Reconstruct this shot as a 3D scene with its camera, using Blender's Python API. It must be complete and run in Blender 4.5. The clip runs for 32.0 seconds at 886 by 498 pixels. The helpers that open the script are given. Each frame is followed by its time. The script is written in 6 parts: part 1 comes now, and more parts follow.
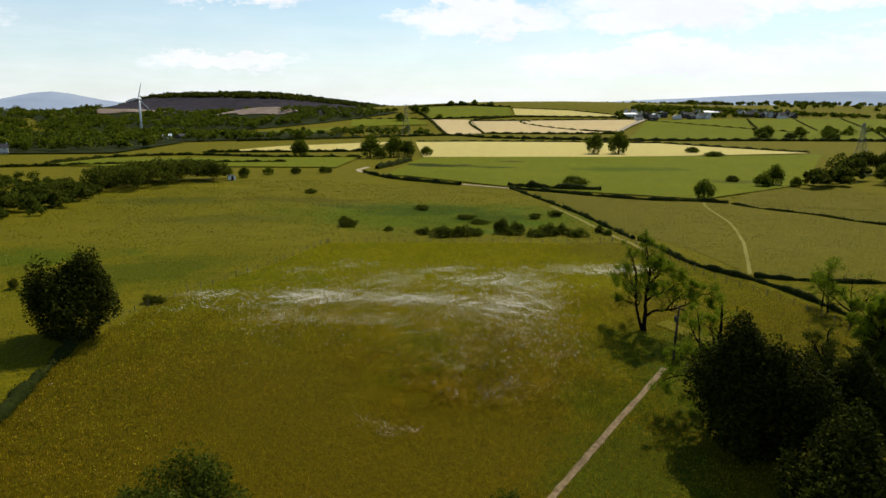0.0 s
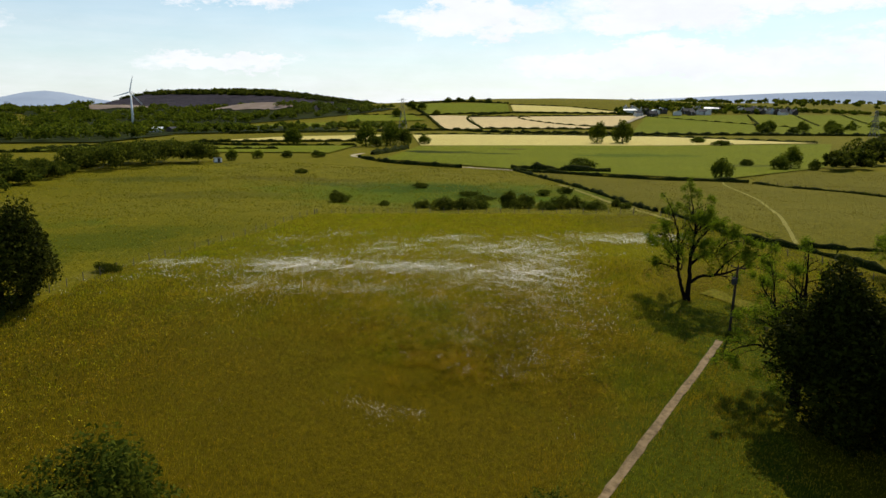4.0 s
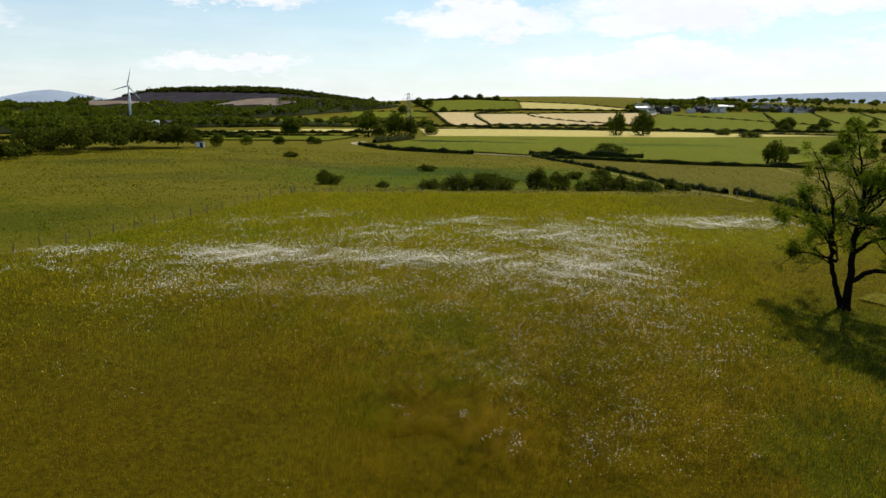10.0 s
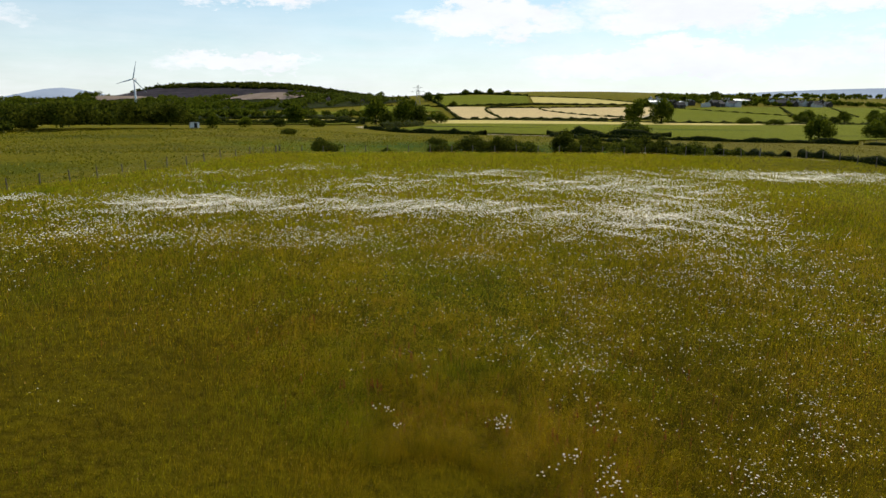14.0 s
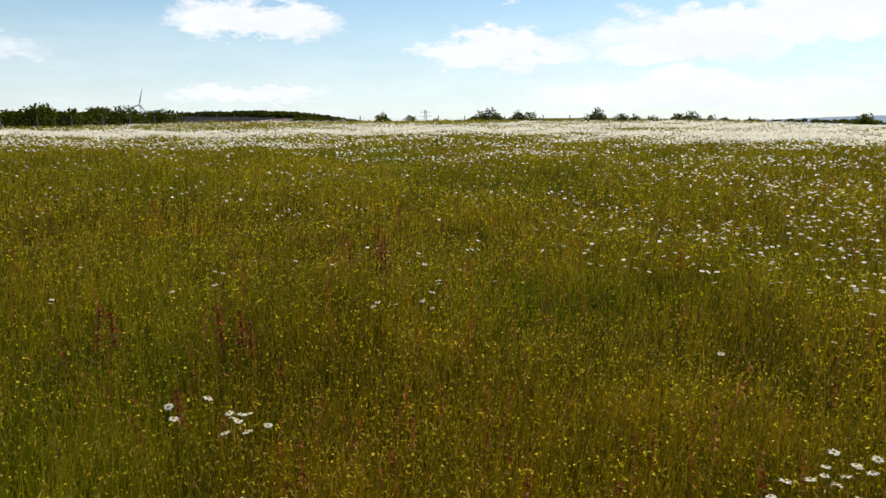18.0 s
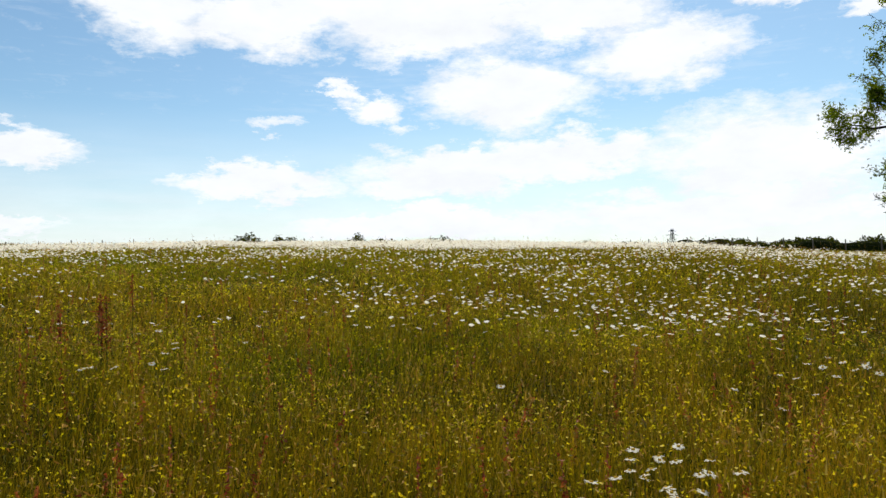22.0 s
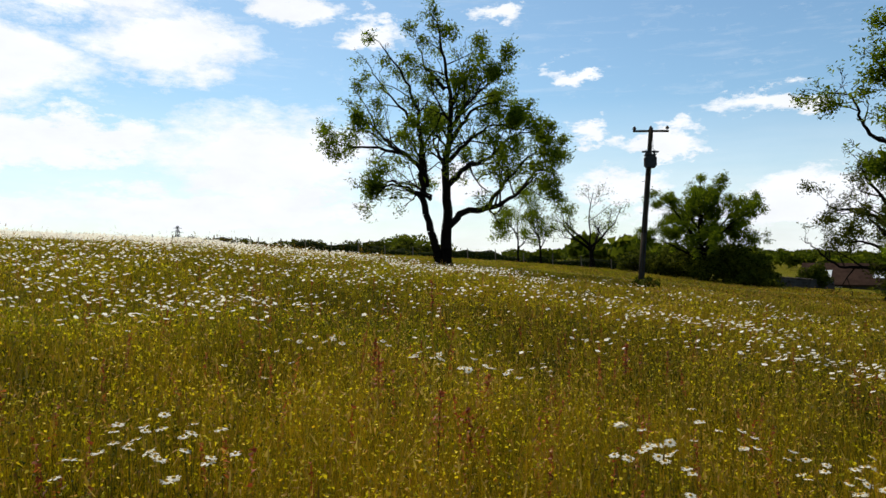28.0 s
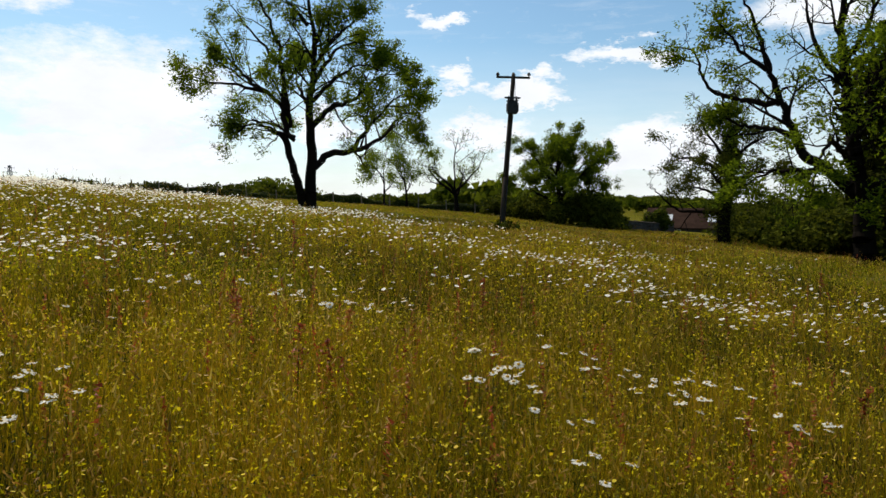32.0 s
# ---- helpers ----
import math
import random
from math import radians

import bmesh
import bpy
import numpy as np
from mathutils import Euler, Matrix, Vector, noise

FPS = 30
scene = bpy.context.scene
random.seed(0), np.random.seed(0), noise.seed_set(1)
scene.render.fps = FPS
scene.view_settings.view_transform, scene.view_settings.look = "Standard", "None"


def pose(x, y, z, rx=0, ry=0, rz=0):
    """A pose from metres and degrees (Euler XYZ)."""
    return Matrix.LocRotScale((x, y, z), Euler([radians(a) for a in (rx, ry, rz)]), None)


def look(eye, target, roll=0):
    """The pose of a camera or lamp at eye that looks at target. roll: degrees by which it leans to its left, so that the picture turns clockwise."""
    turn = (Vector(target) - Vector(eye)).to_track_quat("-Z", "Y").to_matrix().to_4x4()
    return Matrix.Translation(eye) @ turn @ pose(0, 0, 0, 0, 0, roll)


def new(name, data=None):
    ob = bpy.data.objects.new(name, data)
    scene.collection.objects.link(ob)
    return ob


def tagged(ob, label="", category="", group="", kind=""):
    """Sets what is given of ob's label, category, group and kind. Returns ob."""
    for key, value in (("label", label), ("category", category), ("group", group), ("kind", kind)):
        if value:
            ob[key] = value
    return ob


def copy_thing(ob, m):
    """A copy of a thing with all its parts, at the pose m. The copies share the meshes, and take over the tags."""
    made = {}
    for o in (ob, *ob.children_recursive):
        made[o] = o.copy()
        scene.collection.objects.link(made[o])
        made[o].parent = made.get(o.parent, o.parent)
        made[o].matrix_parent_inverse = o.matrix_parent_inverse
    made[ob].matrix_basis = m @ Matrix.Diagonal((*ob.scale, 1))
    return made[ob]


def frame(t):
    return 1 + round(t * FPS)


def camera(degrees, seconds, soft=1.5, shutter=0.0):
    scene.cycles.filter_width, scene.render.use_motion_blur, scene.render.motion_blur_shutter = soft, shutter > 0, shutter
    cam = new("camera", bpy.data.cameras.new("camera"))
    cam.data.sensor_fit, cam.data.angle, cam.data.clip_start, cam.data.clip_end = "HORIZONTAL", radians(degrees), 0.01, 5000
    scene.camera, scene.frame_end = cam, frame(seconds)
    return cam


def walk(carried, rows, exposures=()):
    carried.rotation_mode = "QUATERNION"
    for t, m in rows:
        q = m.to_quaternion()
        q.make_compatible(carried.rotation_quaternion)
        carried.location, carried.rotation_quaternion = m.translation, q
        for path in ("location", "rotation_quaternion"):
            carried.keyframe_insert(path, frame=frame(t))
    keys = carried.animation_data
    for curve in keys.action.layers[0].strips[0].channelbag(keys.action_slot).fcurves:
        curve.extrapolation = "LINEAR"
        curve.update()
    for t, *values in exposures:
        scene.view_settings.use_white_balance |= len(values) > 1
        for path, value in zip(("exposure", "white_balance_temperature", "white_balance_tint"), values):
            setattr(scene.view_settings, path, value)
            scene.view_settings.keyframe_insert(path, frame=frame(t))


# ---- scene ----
cam = camera(64.4, 32.0, soft=1.5)
PATH = [
    (0, (2.306, -1.410, 33.470), (2.266, 8.391, 31.482), -0.07),
    (1, (2.083, 2.755, 30.946), (2.047, 12.559, 28.976), -0.22),
    (2, (1.754, 6.928, 28.375), (1.732, 16.733, 26.412), -0.06),
    (3, (1.402, 11.181, 26.111), (1.400, 20.984, 24.137), -0.01),
    (3.5, (1.210, 13.210, 24.882), (1.215, 23.013, 22.906), -0.05),
    (5.5, (0.820, 22.967, 19.551), (0.845, 32.773, 17.587), 0.06),
    (6, (0.639, 26.137, 18.158), (0.667, 35.941, 16.191), 0.16),
    (7, (0.583, 33.474, 15.466), (0.596, 43.281, 13.512), 0.13),
    (8, (0.308, 40.759, 15.013), (0.296, 50.563, 13.046), 0.06),
    (9, (0.041, 45.615, 15.111), (0.007, 55.421, 13.149), 0.16),
    (10, (-0.116, 48.518, 14.907), (-0.194, 58.324, 12.952), 0.09),
    (11, (-0.068, 51.402, 12.764), (-0.190, 61.210, 10.815), 0.00),
    (12, (-0.284, 55.265, 10.722), (-0.445, 65.070, 8.763), -0.01),
    (13, (-0.351, 60.296, 8.759), (-0.543, 70.101, 6.804), 0.08),
    (13.5, (-0.469, 63.100, 8.012), (-0.671, 72.903, 6.047), 0.04),
    (15.5, (-1.259, 74.964, 4.622), (-1.517, 84.763, 2.642), -0.03),
    (16, (-1.428, 77.856, 3.382), (-1.699, 87.654, 1.404), -0.02),
    (16.5, (-1.486, 80.128, 2.147), (-1.769, 89.927, 0.172), -0.04),
    (17, (-1.493, 81.766, 0.930), (-1.782, 91.564, -1.046), -0.12),
    (17.5, (-1.452, 82.811, 0.013), (-1.758, 92.611, -1.951), -0.19),
    (18, (-1.416, 83.196, -0.550), (-1.744, 93.068, -2.112), -0.30),
    (18.5, (-1.410, 83.381, -0.910), (-1.753, 93.333, -1.825), -0.30),
    (19, (-1.403, 83.482, -1.188), (-1.757, 93.470, -1.521), -0.31),
    (19.5, (-1.387, 83.498, -1.560), (-1.754, 93.491, -1.618), -0.53),
    (20, (-1.402, 83.473, -1.850), (-1.755, 93.465, -1.903), -0.18),
    (21, (-1.442, 83.355, -1.880), (-1.754, 93.350, -1.850), -0.34),
    (21.2, (-1.442, 83.548, -1.389), (0.346, 93.384, -1.178), -0.91),
    (21.5, (-1.442, 83.548, -1.389), (0.790, 93.293, -1.171), -1.03),
    (22, (-1.278, 83.929, -1.418), (1.683, 93.478, -1.189), -1.23),
    (22.5, (-1.335, 83.912, -1.430), (2.388, 93.191, -1.225), -1.04),
    (23, (-1.476, 83.745, -1.401), (2.963, 92.704, -1.225), -0.75),
    (23.5, (-1.446, 83.780, -1.424), (3.695, 92.355, -1.244), -0.83),
    (24, (-1.467, 83.741, -1.422), (4.331, 91.887, -1.259), -0.61),
    (24.5, (-1.427, 83.728, -1.458), (4.951, 91.429, -1.300), -0.53),
    (25, (-1.396, 83.692, -1.452), (5.449, 90.981, -1.306), -0.36),
    (25.5, (-1.401, 83.679, -1.468), (5.835, 90.579, -1.318), -0.35),
    (26, (-1.418, 83.681, -1.468), (6.160, 90.204, -1.326), -0.28),
    (26.5, (-1.411, 83.694, -1.481), (6.412, 89.921, -1.345), -0.20),
    (28.5, (-1.333, 83.707, -1.548), (7.086, 89.102, -1.424), 0.03),
    (29, (-1.301, 83.719, -1.560), (7.259, 88.886, -1.433), 0.06),
    (29.5, (-1.289, 83.710, -1.590), (7.406, 88.648, -1.468), 0.08),
    (30, (-1.316, 83.677, -1.600), (7.486, 88.423, -1.583), 0.09),
    (30.5, (-1.335, 83.665, -1.594), (7.550, 88.253, -1.739), 0.12),
    (31, (-1.342, 83.671, -1.601), (7.619, 88.098, -1.925), 0.14),
    (31.5, (-1.345, 83.650, -1.611), (7.717, 87.851, -2.109), 0.24),
    (32, (-1.376, 83.639, -1.611), (7.796, 87.569, -2.268), 0.26),
]

walk(cam, [(t, look(eye, target, roll)) for t, eye, target, roll in PATH], exposures=[(0.0, 0.0), (32.0, 0.0)])

# ---- sky and sun ----
SUN_AZ, SUN_EL = radians(31), radians(50)
SUN_DIR = Vector((math.sin(SUN_AZ) * math.cos(SUN_EL), math.cos(SUN_AZ) * math.cos(SUN_EL), math.sin(SUN_EL)))
sun = new("sun", bpy.data.lights.new("sun", "SUN"))
sun.data.energy, sun.data.angle, sun.data.color = 5.0, radians(0.6), (1.0, 0.90, 0.74)
sun.matrix_world = look(SUN_DIR * 500, (0, 0, 0))


class Nodes:
    """A short way to write a node tree."""

    def __init__(self, tree):
        self.tree = tree
        tree.nodes.clear()

    def add(self, kind, op="", **inputs):
        n = self.tree.nodes.new(kind)
        if op:
            n.operation = op
        for key, value in inputs.items():
            slot = n.inputs[int(key[1:])] if key[0] == "i" and key[1:].isdigit() else n.inputs[key.replace("_", " ")]
            if isinstance(value, bpy.types.NodeSocket):
                self.tree.links.new(value, slot)
            else:
                slot.default_value = value
        return n

    def math(self, op, a, b=0.0, clamp=False):
        n = self.add("ShaderNodeMath", op, i0=a, i1=b)
        n.use_clamp = clamp
        return n.outputs[0]

    def noise(self, vector, scale, detail=4.0, rough=0.55, distort=0.0):
        return self.add("ShaderNodeTexNoise", Vector=vector, Scale=scale, Detail=detail, Roughness=rough, Distortion=distort).outputs[0]

    def span(self, value, a, b, to0=0.0, to1=1.0):
        return self.add("ShaderNodeMapRange", i0=value, i1=a, i2=b, i3=to0, i4=to1).outputs[0]

    def mix(self, fac, a, b):
        n = self.add("ShaderNodeMix")
        n.data_type = "RGBA"
        for slot, value in ((n.inputs[0], fac), (n.inputs[6], a), (n.inputs[7], b)):
            if isinstance(value, bpy.types.NodeSocket):
                self.tree.links.new(value, slot)
            else:
                slot.default_value = value if slot is n.inputs[0] else (*value, 1.0)
        return n.outputs[2]


def make_world():
    world = bpy.data.worlds.new("sky")
    scene.world = world
    world.use_nodes = True
    k = Nodes(world.node_tree)
    air = k.add("ShaderNodeTexSky")
    air.sky_type, air.sun_disc, air.sun_elevation, air.sun_rotation = "NISHITA", False, SUN_EL, SUN_AZ
    air.air_density, air.dust_density, air.ozone_density, air.altitude = 1.0, 0.6, 1.6, 60.0
    air = air.outputs[0]
    tint = k.add("ShaderNodeMix")
    tint.data_type, tint.blend_type = "RGBA", "MULTIPLY"
    tint.inputs[0].default_value, tint.inputs[7].default_value = 1.0, (0.88, 1.06, 1.07, 1.0)
    k.tree.links.new(air, tint.inputs[6])
    air = tint.outputs[2]
    way = k.add("ShaderNodeTexCoord").outputs["Generated"]
    part = k.add("ShaderNodeSeparateXYZ", Vector=way)
    x, y, z = part.outputs
    azimuth = k.math("MULTIPLY", k.math("ARCTAN2", x, y), 57.2958)
    level = k.math("MULTIPLY", k.math("ARCSINE", z), 57.2958)
    # ragged edges: shift the bearings by noise before the banks are measured
    flat = k.add("ShaderNodeVectorMath", "MULTIPLY", i0=way, i1=(1.0, 1.0, 2.4)).outputs[0]
    shift_a = k.math("MULTIPLY", k.math("SUBTRACT", k.noise(flat, 9.0, 9.0, 0.66), 0.5), 13.0)
    shift_b = k.math("MULTIPLY", k.math("SUBTRACT", k.noise(flat, 12.5, 9.0, 0.68), 0.5), 6.5)
    az, el = k.math("ADD", azimuth, shift_a), k.math("ADD", level, shift_b)
    total = None
    # cumulus banks: bearing, elevation, half width, half height, weight
    for a, e, w, h, weight in CLOUDS:
        da = k.math("DIVIDE", k.math("SUBTRACT", az, a), w)
        de = k.math("DIVIDE", k.math("SUBTRACT", el, e), h)
        r = k.math("ADD", k.math("MULTIPLY", da, da), k.math("MULTIPLY", de, de))
        one = k.math("MULTIPLY", k.math("SUBTRACT", 1.0, r, True), weight)
        total = one if total is None else k.math("MAXIMUM", total, one)
    fine = k.noise(flat, 26.0, 9.0, 0.70)
    bank = k.span(k.math("ADD", total, k.math("MULTIPLY", k.math("SUBTRACT", fine, 0.5), 0.80)), 0.06, 0.70)
    # thin haze and far cloud towards the horizon, scattered cloud elsewhere
    low = k.math("POWER", k.math("SUBTRACT", 1.0, k.math("DIVIDE", k.math("ABSOLUTE", level), 12.5), True), 1.15)
    streak = k.add("ShaderNodeVectorMath", "MULTIPLY", i0=way, i1=(1.0, 1.0, 9.0)).outputs[0]
    veil = k.math("MULTIPLY", low, k.span(k.noise(streak, 5.0, 6.0, 0.6), 0.30, 0.72, 0.62, 1.0))
    wide = k.math("MULTIPLY", k.span(k.noise(flat, 3.1, 8.0, 0.62), 0.56, 0.70), k.span(level, 24.0, 34.0))
    wisp = k.math("MULTIPLY", k.span(k.noise(streak, 9.0, 8.0, 0.7), 0.54, 0.80, 0.0, 0.22), k.span(level, 3.0, 9.0))
    wide = k.math("MAXIMUM", wide, wisp)
    cover = k.math("MAXIMUM", k.math("MAXIMUM", bank, k.math("MULTIPLY", veil, 1.0)), wide, True)
    shade = k.span(k.noise(flat, 11.0, 5.0, 0.6), 0.3, 0.75, 0.88, 1.0)
    blue = k.add("ShaderNodeBackground", Color=air, Strength=SKY)
    lit = k.add("ShaderNodeBackground", Color=(0.93, 0.96, 1.0, 1.0), Strength=k.math("MULTIPLY", shade, CLOUD))
    both = k.add("ShaderNodeMixShader", i0=cover, i1=blue.outputs[0], i2=lit.outputs[0])
    k.add("ShaderNodeOutputWorld", Surface=both.outputs[0])


SKY, CLOUD = 0.110, 1.12
CLOUDS = (
    (-16, 8.8, 7.8, 1.9, 1.0), (2.5, 6.7, 9.0, 1.8, 1.0), (19, 7.6, 12, 2.2, 1.0), (9.9, 13.9, 1.7, 0.9, 0.8), (4.8, 11.3, 2.3, 0.8, 0.6),
    (12.5, 12.5, 3.6, 1.8, 0.9), (23, 13.6, 8.0, 3.8, 1.0), (-5, 20.2, 7.5, 4.6, 1.0), (14, 21.4, 18, 5.0, 1.0), (4, 19.2, 8, 3.4, 1.0), (17, 18.8, 9, 3.2, 1.0), (-17, 3.3, 9, 1.2, 0.9),
    (17, 3.4, 17, 1.5, 1.0), (16, 6.2, 9, 1.4, 0.9), (34.8, 16.0, 6.6, 3.4, 1.0), (28, 19.4, 9, 3.0, 1.0), (42, 7.6, 11.0, 4.8, 1.0),
    (28, 8.4, 10, 2.2, 1.0), (38, 3.6, 18, 2.4, 1.0), (66.5, 14.3, 2.9, 0.9, 0.9), (68, 9.8, 2.4, 1.2, 0.9), (73.7, 8.9, 4.8, 1.3, 1.0),
    (82, 11.4, 4.6, 1.3, 0.9), (44, 19.6, 4.2, 2.0, 1.0), (50.5, 17.8, 3.0, 1.3, 0.9), (60, 19.4, 2.6, 0.9, 0.8), (57, 6.0, 3.4, 2.6, 1.0),
    (70, 5.6, 6, 1.6, 0.8), (84, 4.2, 7, 2.8, 1.0), (95, 13.5, 6, 2.0, 0.8), (-34, 6.0, 8, 1.2, 0.6), (76, 3.2, 9, 1.4, 0.8),
)
make_world()

# ---- materials ----
def material(name):
    m = bpy.data.materials.new(name)
    m.use_nodes = True
    return m, Nodes(m.node_tree)


def place_of(k):
    return k.add("ShaderNodeTexCoord").outputs["Object"]


def world_place(k):
    return k.add("ShaderNodeNewGeometry").outputs["Position"]


def finish(k, colour, rough=0.85, bump=None, strength=0.4, distance=0.05, metal=0.0, spec=0.3):
    s = k.add("ShaderNodeBsdfPrincipled", Base_Color=colour, Roughness=rough, Metallic=metal)
    s.inputs["Specular IOR Level"].default_value = spec
    if bump is not None:
        k.tree.links.new(k.add("ShaderNodeBump", Strength=strength, Distance=distance, Height=bump).outputs[0], s.inputs["Normal"])
    k.add("ShaderNodeOutputMaterial", Surface=s.outputs[0])


def turf(name, low, mid, high, scale=1.0, rough=0.95, stripes=0.0, drifts=()):
    """Grassland: broad drifts, tufts and fine grain."""
    m, k = material(name)
    p = world_place(k)
    broad = k.span(k.noise(p, 0.030 * scale, 6.0, 0.62, 0.8), 0.36, 0.62)
    patch = k.span(k.noise(p, 0.28 * scale, 6.0, 0.65, 0.4), 0.33, 0.68)
    tuft = k.noise(p, 2.2 * scale, 6.0, 0.72)
    c = k.mix(k.math("MULTIPLY", broad, 0.85), mid, high)
    c = k.mix(k.math("MULTIPLY", patch, 0.75), c, low)
    c = k.mix(k.span(tuft, 0.40, 0.78, 0.0, 0.8), c, tuple(min(1.0, v * 1.55) for v in high))
    c = k.mix(k.span(tuft, 0.50, 0.26, 0.0, 0.75), c, tuple(v * 0.35 for v in low))
    if stripes:
        wave = k.add("ShaderNodeTexWave", Vector=p, Scale=stripes, Distortion=1.5)
        wave.wave_type, wave.bands_direction = "BANDS", "DIAGONAL"
        rows = wave.outputs[1]
        c = k.mix(k.math("MULTIPLY", rows, 0.16), c, tuple(v * 0.72 for v in mid))
    # drifts of other growth with ragged edges: x, y, two radii, turn, colour
    ragged = k.math("MULTIPLY", k.math("SUBTRACT", k.noise(p, 0.11 * scale, 7.0, 0.7), 0.5), 2.6)
    for x, y, rx, ry, turn, tone in drifts:
        at = k.add("ShaderNodeMapping", Vector=k.add("ShaderNodeVectorMath", "SUBTRACT", i0=p, i1=(x, y, 0)).outputs[0])
        at.vector_type = "TEXTURE"
        at.inputs["Rotation"].default_value, at.inputs["Scale"].default_value = (0, 0, radians(turn)), (rx, ry, 1e4)
        r = k.add("ShaderNodeVectorMath", "LENGTH", i0=at.outputs[0]).outputs["Value"]
        edge = k.span(k.math("ADD", r, ragged), 1.15, 0.55)
        own = k.mix(k.span(tuft, 0.35, 0.7), tuple(v * 0.6 for v in tone), tuple(v * 1.35 for v in tone))
        c = k.mix(k.math("MULTIPLY", edge, 0.9), c, own)
    finish(k, c, rough, tuft, 0.9, 0.25 / scale, spec=0.03)
    return m


def leafy(name, dark, light, through_light, gloss=0.75):
    """Leaves that let some light through; every leaf has its own tone."""
    m, k = material(name)
    r = k.add("ShaderNodeNewGeometry").outputs["Random Per Island"]
    o = k.add("ShaderNodeObjectInfo").outputs["Random"]
    c = k.mix(r, dark, light)
    c = k.mix(k.math("MULTIPLY", o, 0.35), c, tuple(v * 0.6 for v in dark))
    s = k.add("ShaderNodeBsdfPrincipled", Base_Color=c, Roughness=gloss)
    s.inputs["Specular IOR Level"].default_value = 0.02
    t = k.add("ShaderNodeBsdfTranslucent", Color=k.mix(r, tuple(v * 1.5 for v in dark), tuple(min(1, v * 1.7) for v in light)))
    k.add("ShaderNodeOutputMaterial", Surface=k.add("ShaderNodeMixShader", i0=through_light, i1=s.outputs[0], i2=t.outputs[0]).outputs[0])
    return m


def rough_stuff(name, a, b, scale=6.0, rough=0.85, strength=0.5, metal=0.0, distance=0.03, stretch=(1, 1, 1), spec=0.3):
    m, k = material(name)
    p = k.add("ShaderNodeVectorMath", "MULTIPLY", i0=place_of(k), i1=stretch).outputs[0]
    n1, n2 = k.noise(p, scale, 6.0, 0.65), k.noise(p, scale * 0.17, 3.0, 0.5)
    c = k.mix(k.span(n1, 0.3, 0.7), a, b)
    c = k.mix(k.span(n2, 0.45, 0.75, 0.0, 0.45), c, tuple(v * 0.55 for v in a))
    finish(k, c, rough, n1, strength, distance, metal, spec)
    return m


M = {}
M["pasture"] = turf("pasture_grass", (0.053, 0.058, 0.0010), (0.086, 0.081, 0.0012), (0.118, 0.098, 0.003),
                    drifts=((2, 226, 62, 34, -6, (0.066, 0.092, 0.0018)), (-4, 240, 28, 14, -6, (0.032, 0.058, 0.0010)), (16, 222, 18, 9, 4, (0.034, 0.056, 0.0010)), (-34, 248, 14, 6, -15, (0.050, 0.066, 0.006)), (26, 214, 12, 6, 0, (0.055, 0.095, 0.003)), (8, 196, 16, 7, 0, (0.050, 0.085, 0.003)),
                            (-62, 138, 22, 13, 30, (0.058, 0.068, 0.0010)), (-95, 150, 26, 12, 10, (0.062, 0.082, 0.0016)), (-70, 215, 30, 9, 8, (0.080, 0.075, 0.004)), (-92, 300, 14, 7, 0, (0.150, 0.130, 0.004)), (-50, 260, 26, 9, 0, (0.075, 0.066, 0.004)), (-100, 255, 24, 10, 5, (0.060, 0.064, 0.004)))) 
M["meadow"] = turf("meadow_turf", (0.042, 0.036, 0.0005), (0.072, 0.053, 0.0007), (0.074, 0.065, 0.0008),
                   drifts=((-8, 62, 70, 46, 0, (0.073, 0.054, 0.0006)), (-10, 146, 36, 26, 0, (0.132, 0.126, 0.002)), (22, 132, 30, 26, 0, (0.132, 0.120, 0.002)), (0, 116, 36, 14, 0, (0.112, 0.092, 0.0016)), (-34, 132, 14, 18, -30, (0.084, 0.090, 0.002)), (0, 96, 5, 9, 10, (0.050, 0.062, 0.0016)), (36, 100, 14, 10, 0, (0.050, 0.064, 0.0016)), (30, 84, 12, 14, 0, (0.044, 0.062, 0.0016)), (22, 66, 10, 20, -20, (0.046, 0.056, 0.0016)), (36, 120, 12, 8, 0, (0.082, 0.062, 0.002))))
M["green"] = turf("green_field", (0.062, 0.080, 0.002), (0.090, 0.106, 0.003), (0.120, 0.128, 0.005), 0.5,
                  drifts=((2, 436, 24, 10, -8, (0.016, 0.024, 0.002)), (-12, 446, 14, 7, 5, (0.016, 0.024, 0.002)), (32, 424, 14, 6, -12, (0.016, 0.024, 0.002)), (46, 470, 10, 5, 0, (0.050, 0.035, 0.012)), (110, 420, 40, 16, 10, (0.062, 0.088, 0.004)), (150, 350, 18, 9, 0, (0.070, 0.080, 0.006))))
M["lush"] = turf("lush_grass", (0.014, 0.034, 0.003), (0.026, 0.054, 0.004), (0.042, 0.068, 0.006))
M["straw"] = turf("mown_hay_field", (0.36, 0.28, 0.09), (0.44, 0.36, 0.12), (0.40, 0.36, 0.12), 0.4, stripes=0.05)
M["tan"] = turf("dry_cut_field", (0.40, 0.30, 0.15), (0.48, 0.36, 0.18), (0.42, 0.35, 0.17), 0.4, stripes=0.05)
M["olive"] = turf("rough_pasture", (0.056, 0.052, 0.003), (0.080, 0.073, 0.004), (0.108, 0.094, 0.007))
M["verge"] = turf("short_pale_verge", (0.062, 0.060, 0.003), (0.092, 0.086, 0.005), (0.125, 0.112, 0.010))
# near-black green that carries the shade under crowns and inside hedges in its colour
M["leaf_shade"] = turf("dark_rushes", (0.008, 0.013, 0.002), (0.014, 0.022, 0.003), (0.022, 0.026, 0.005))
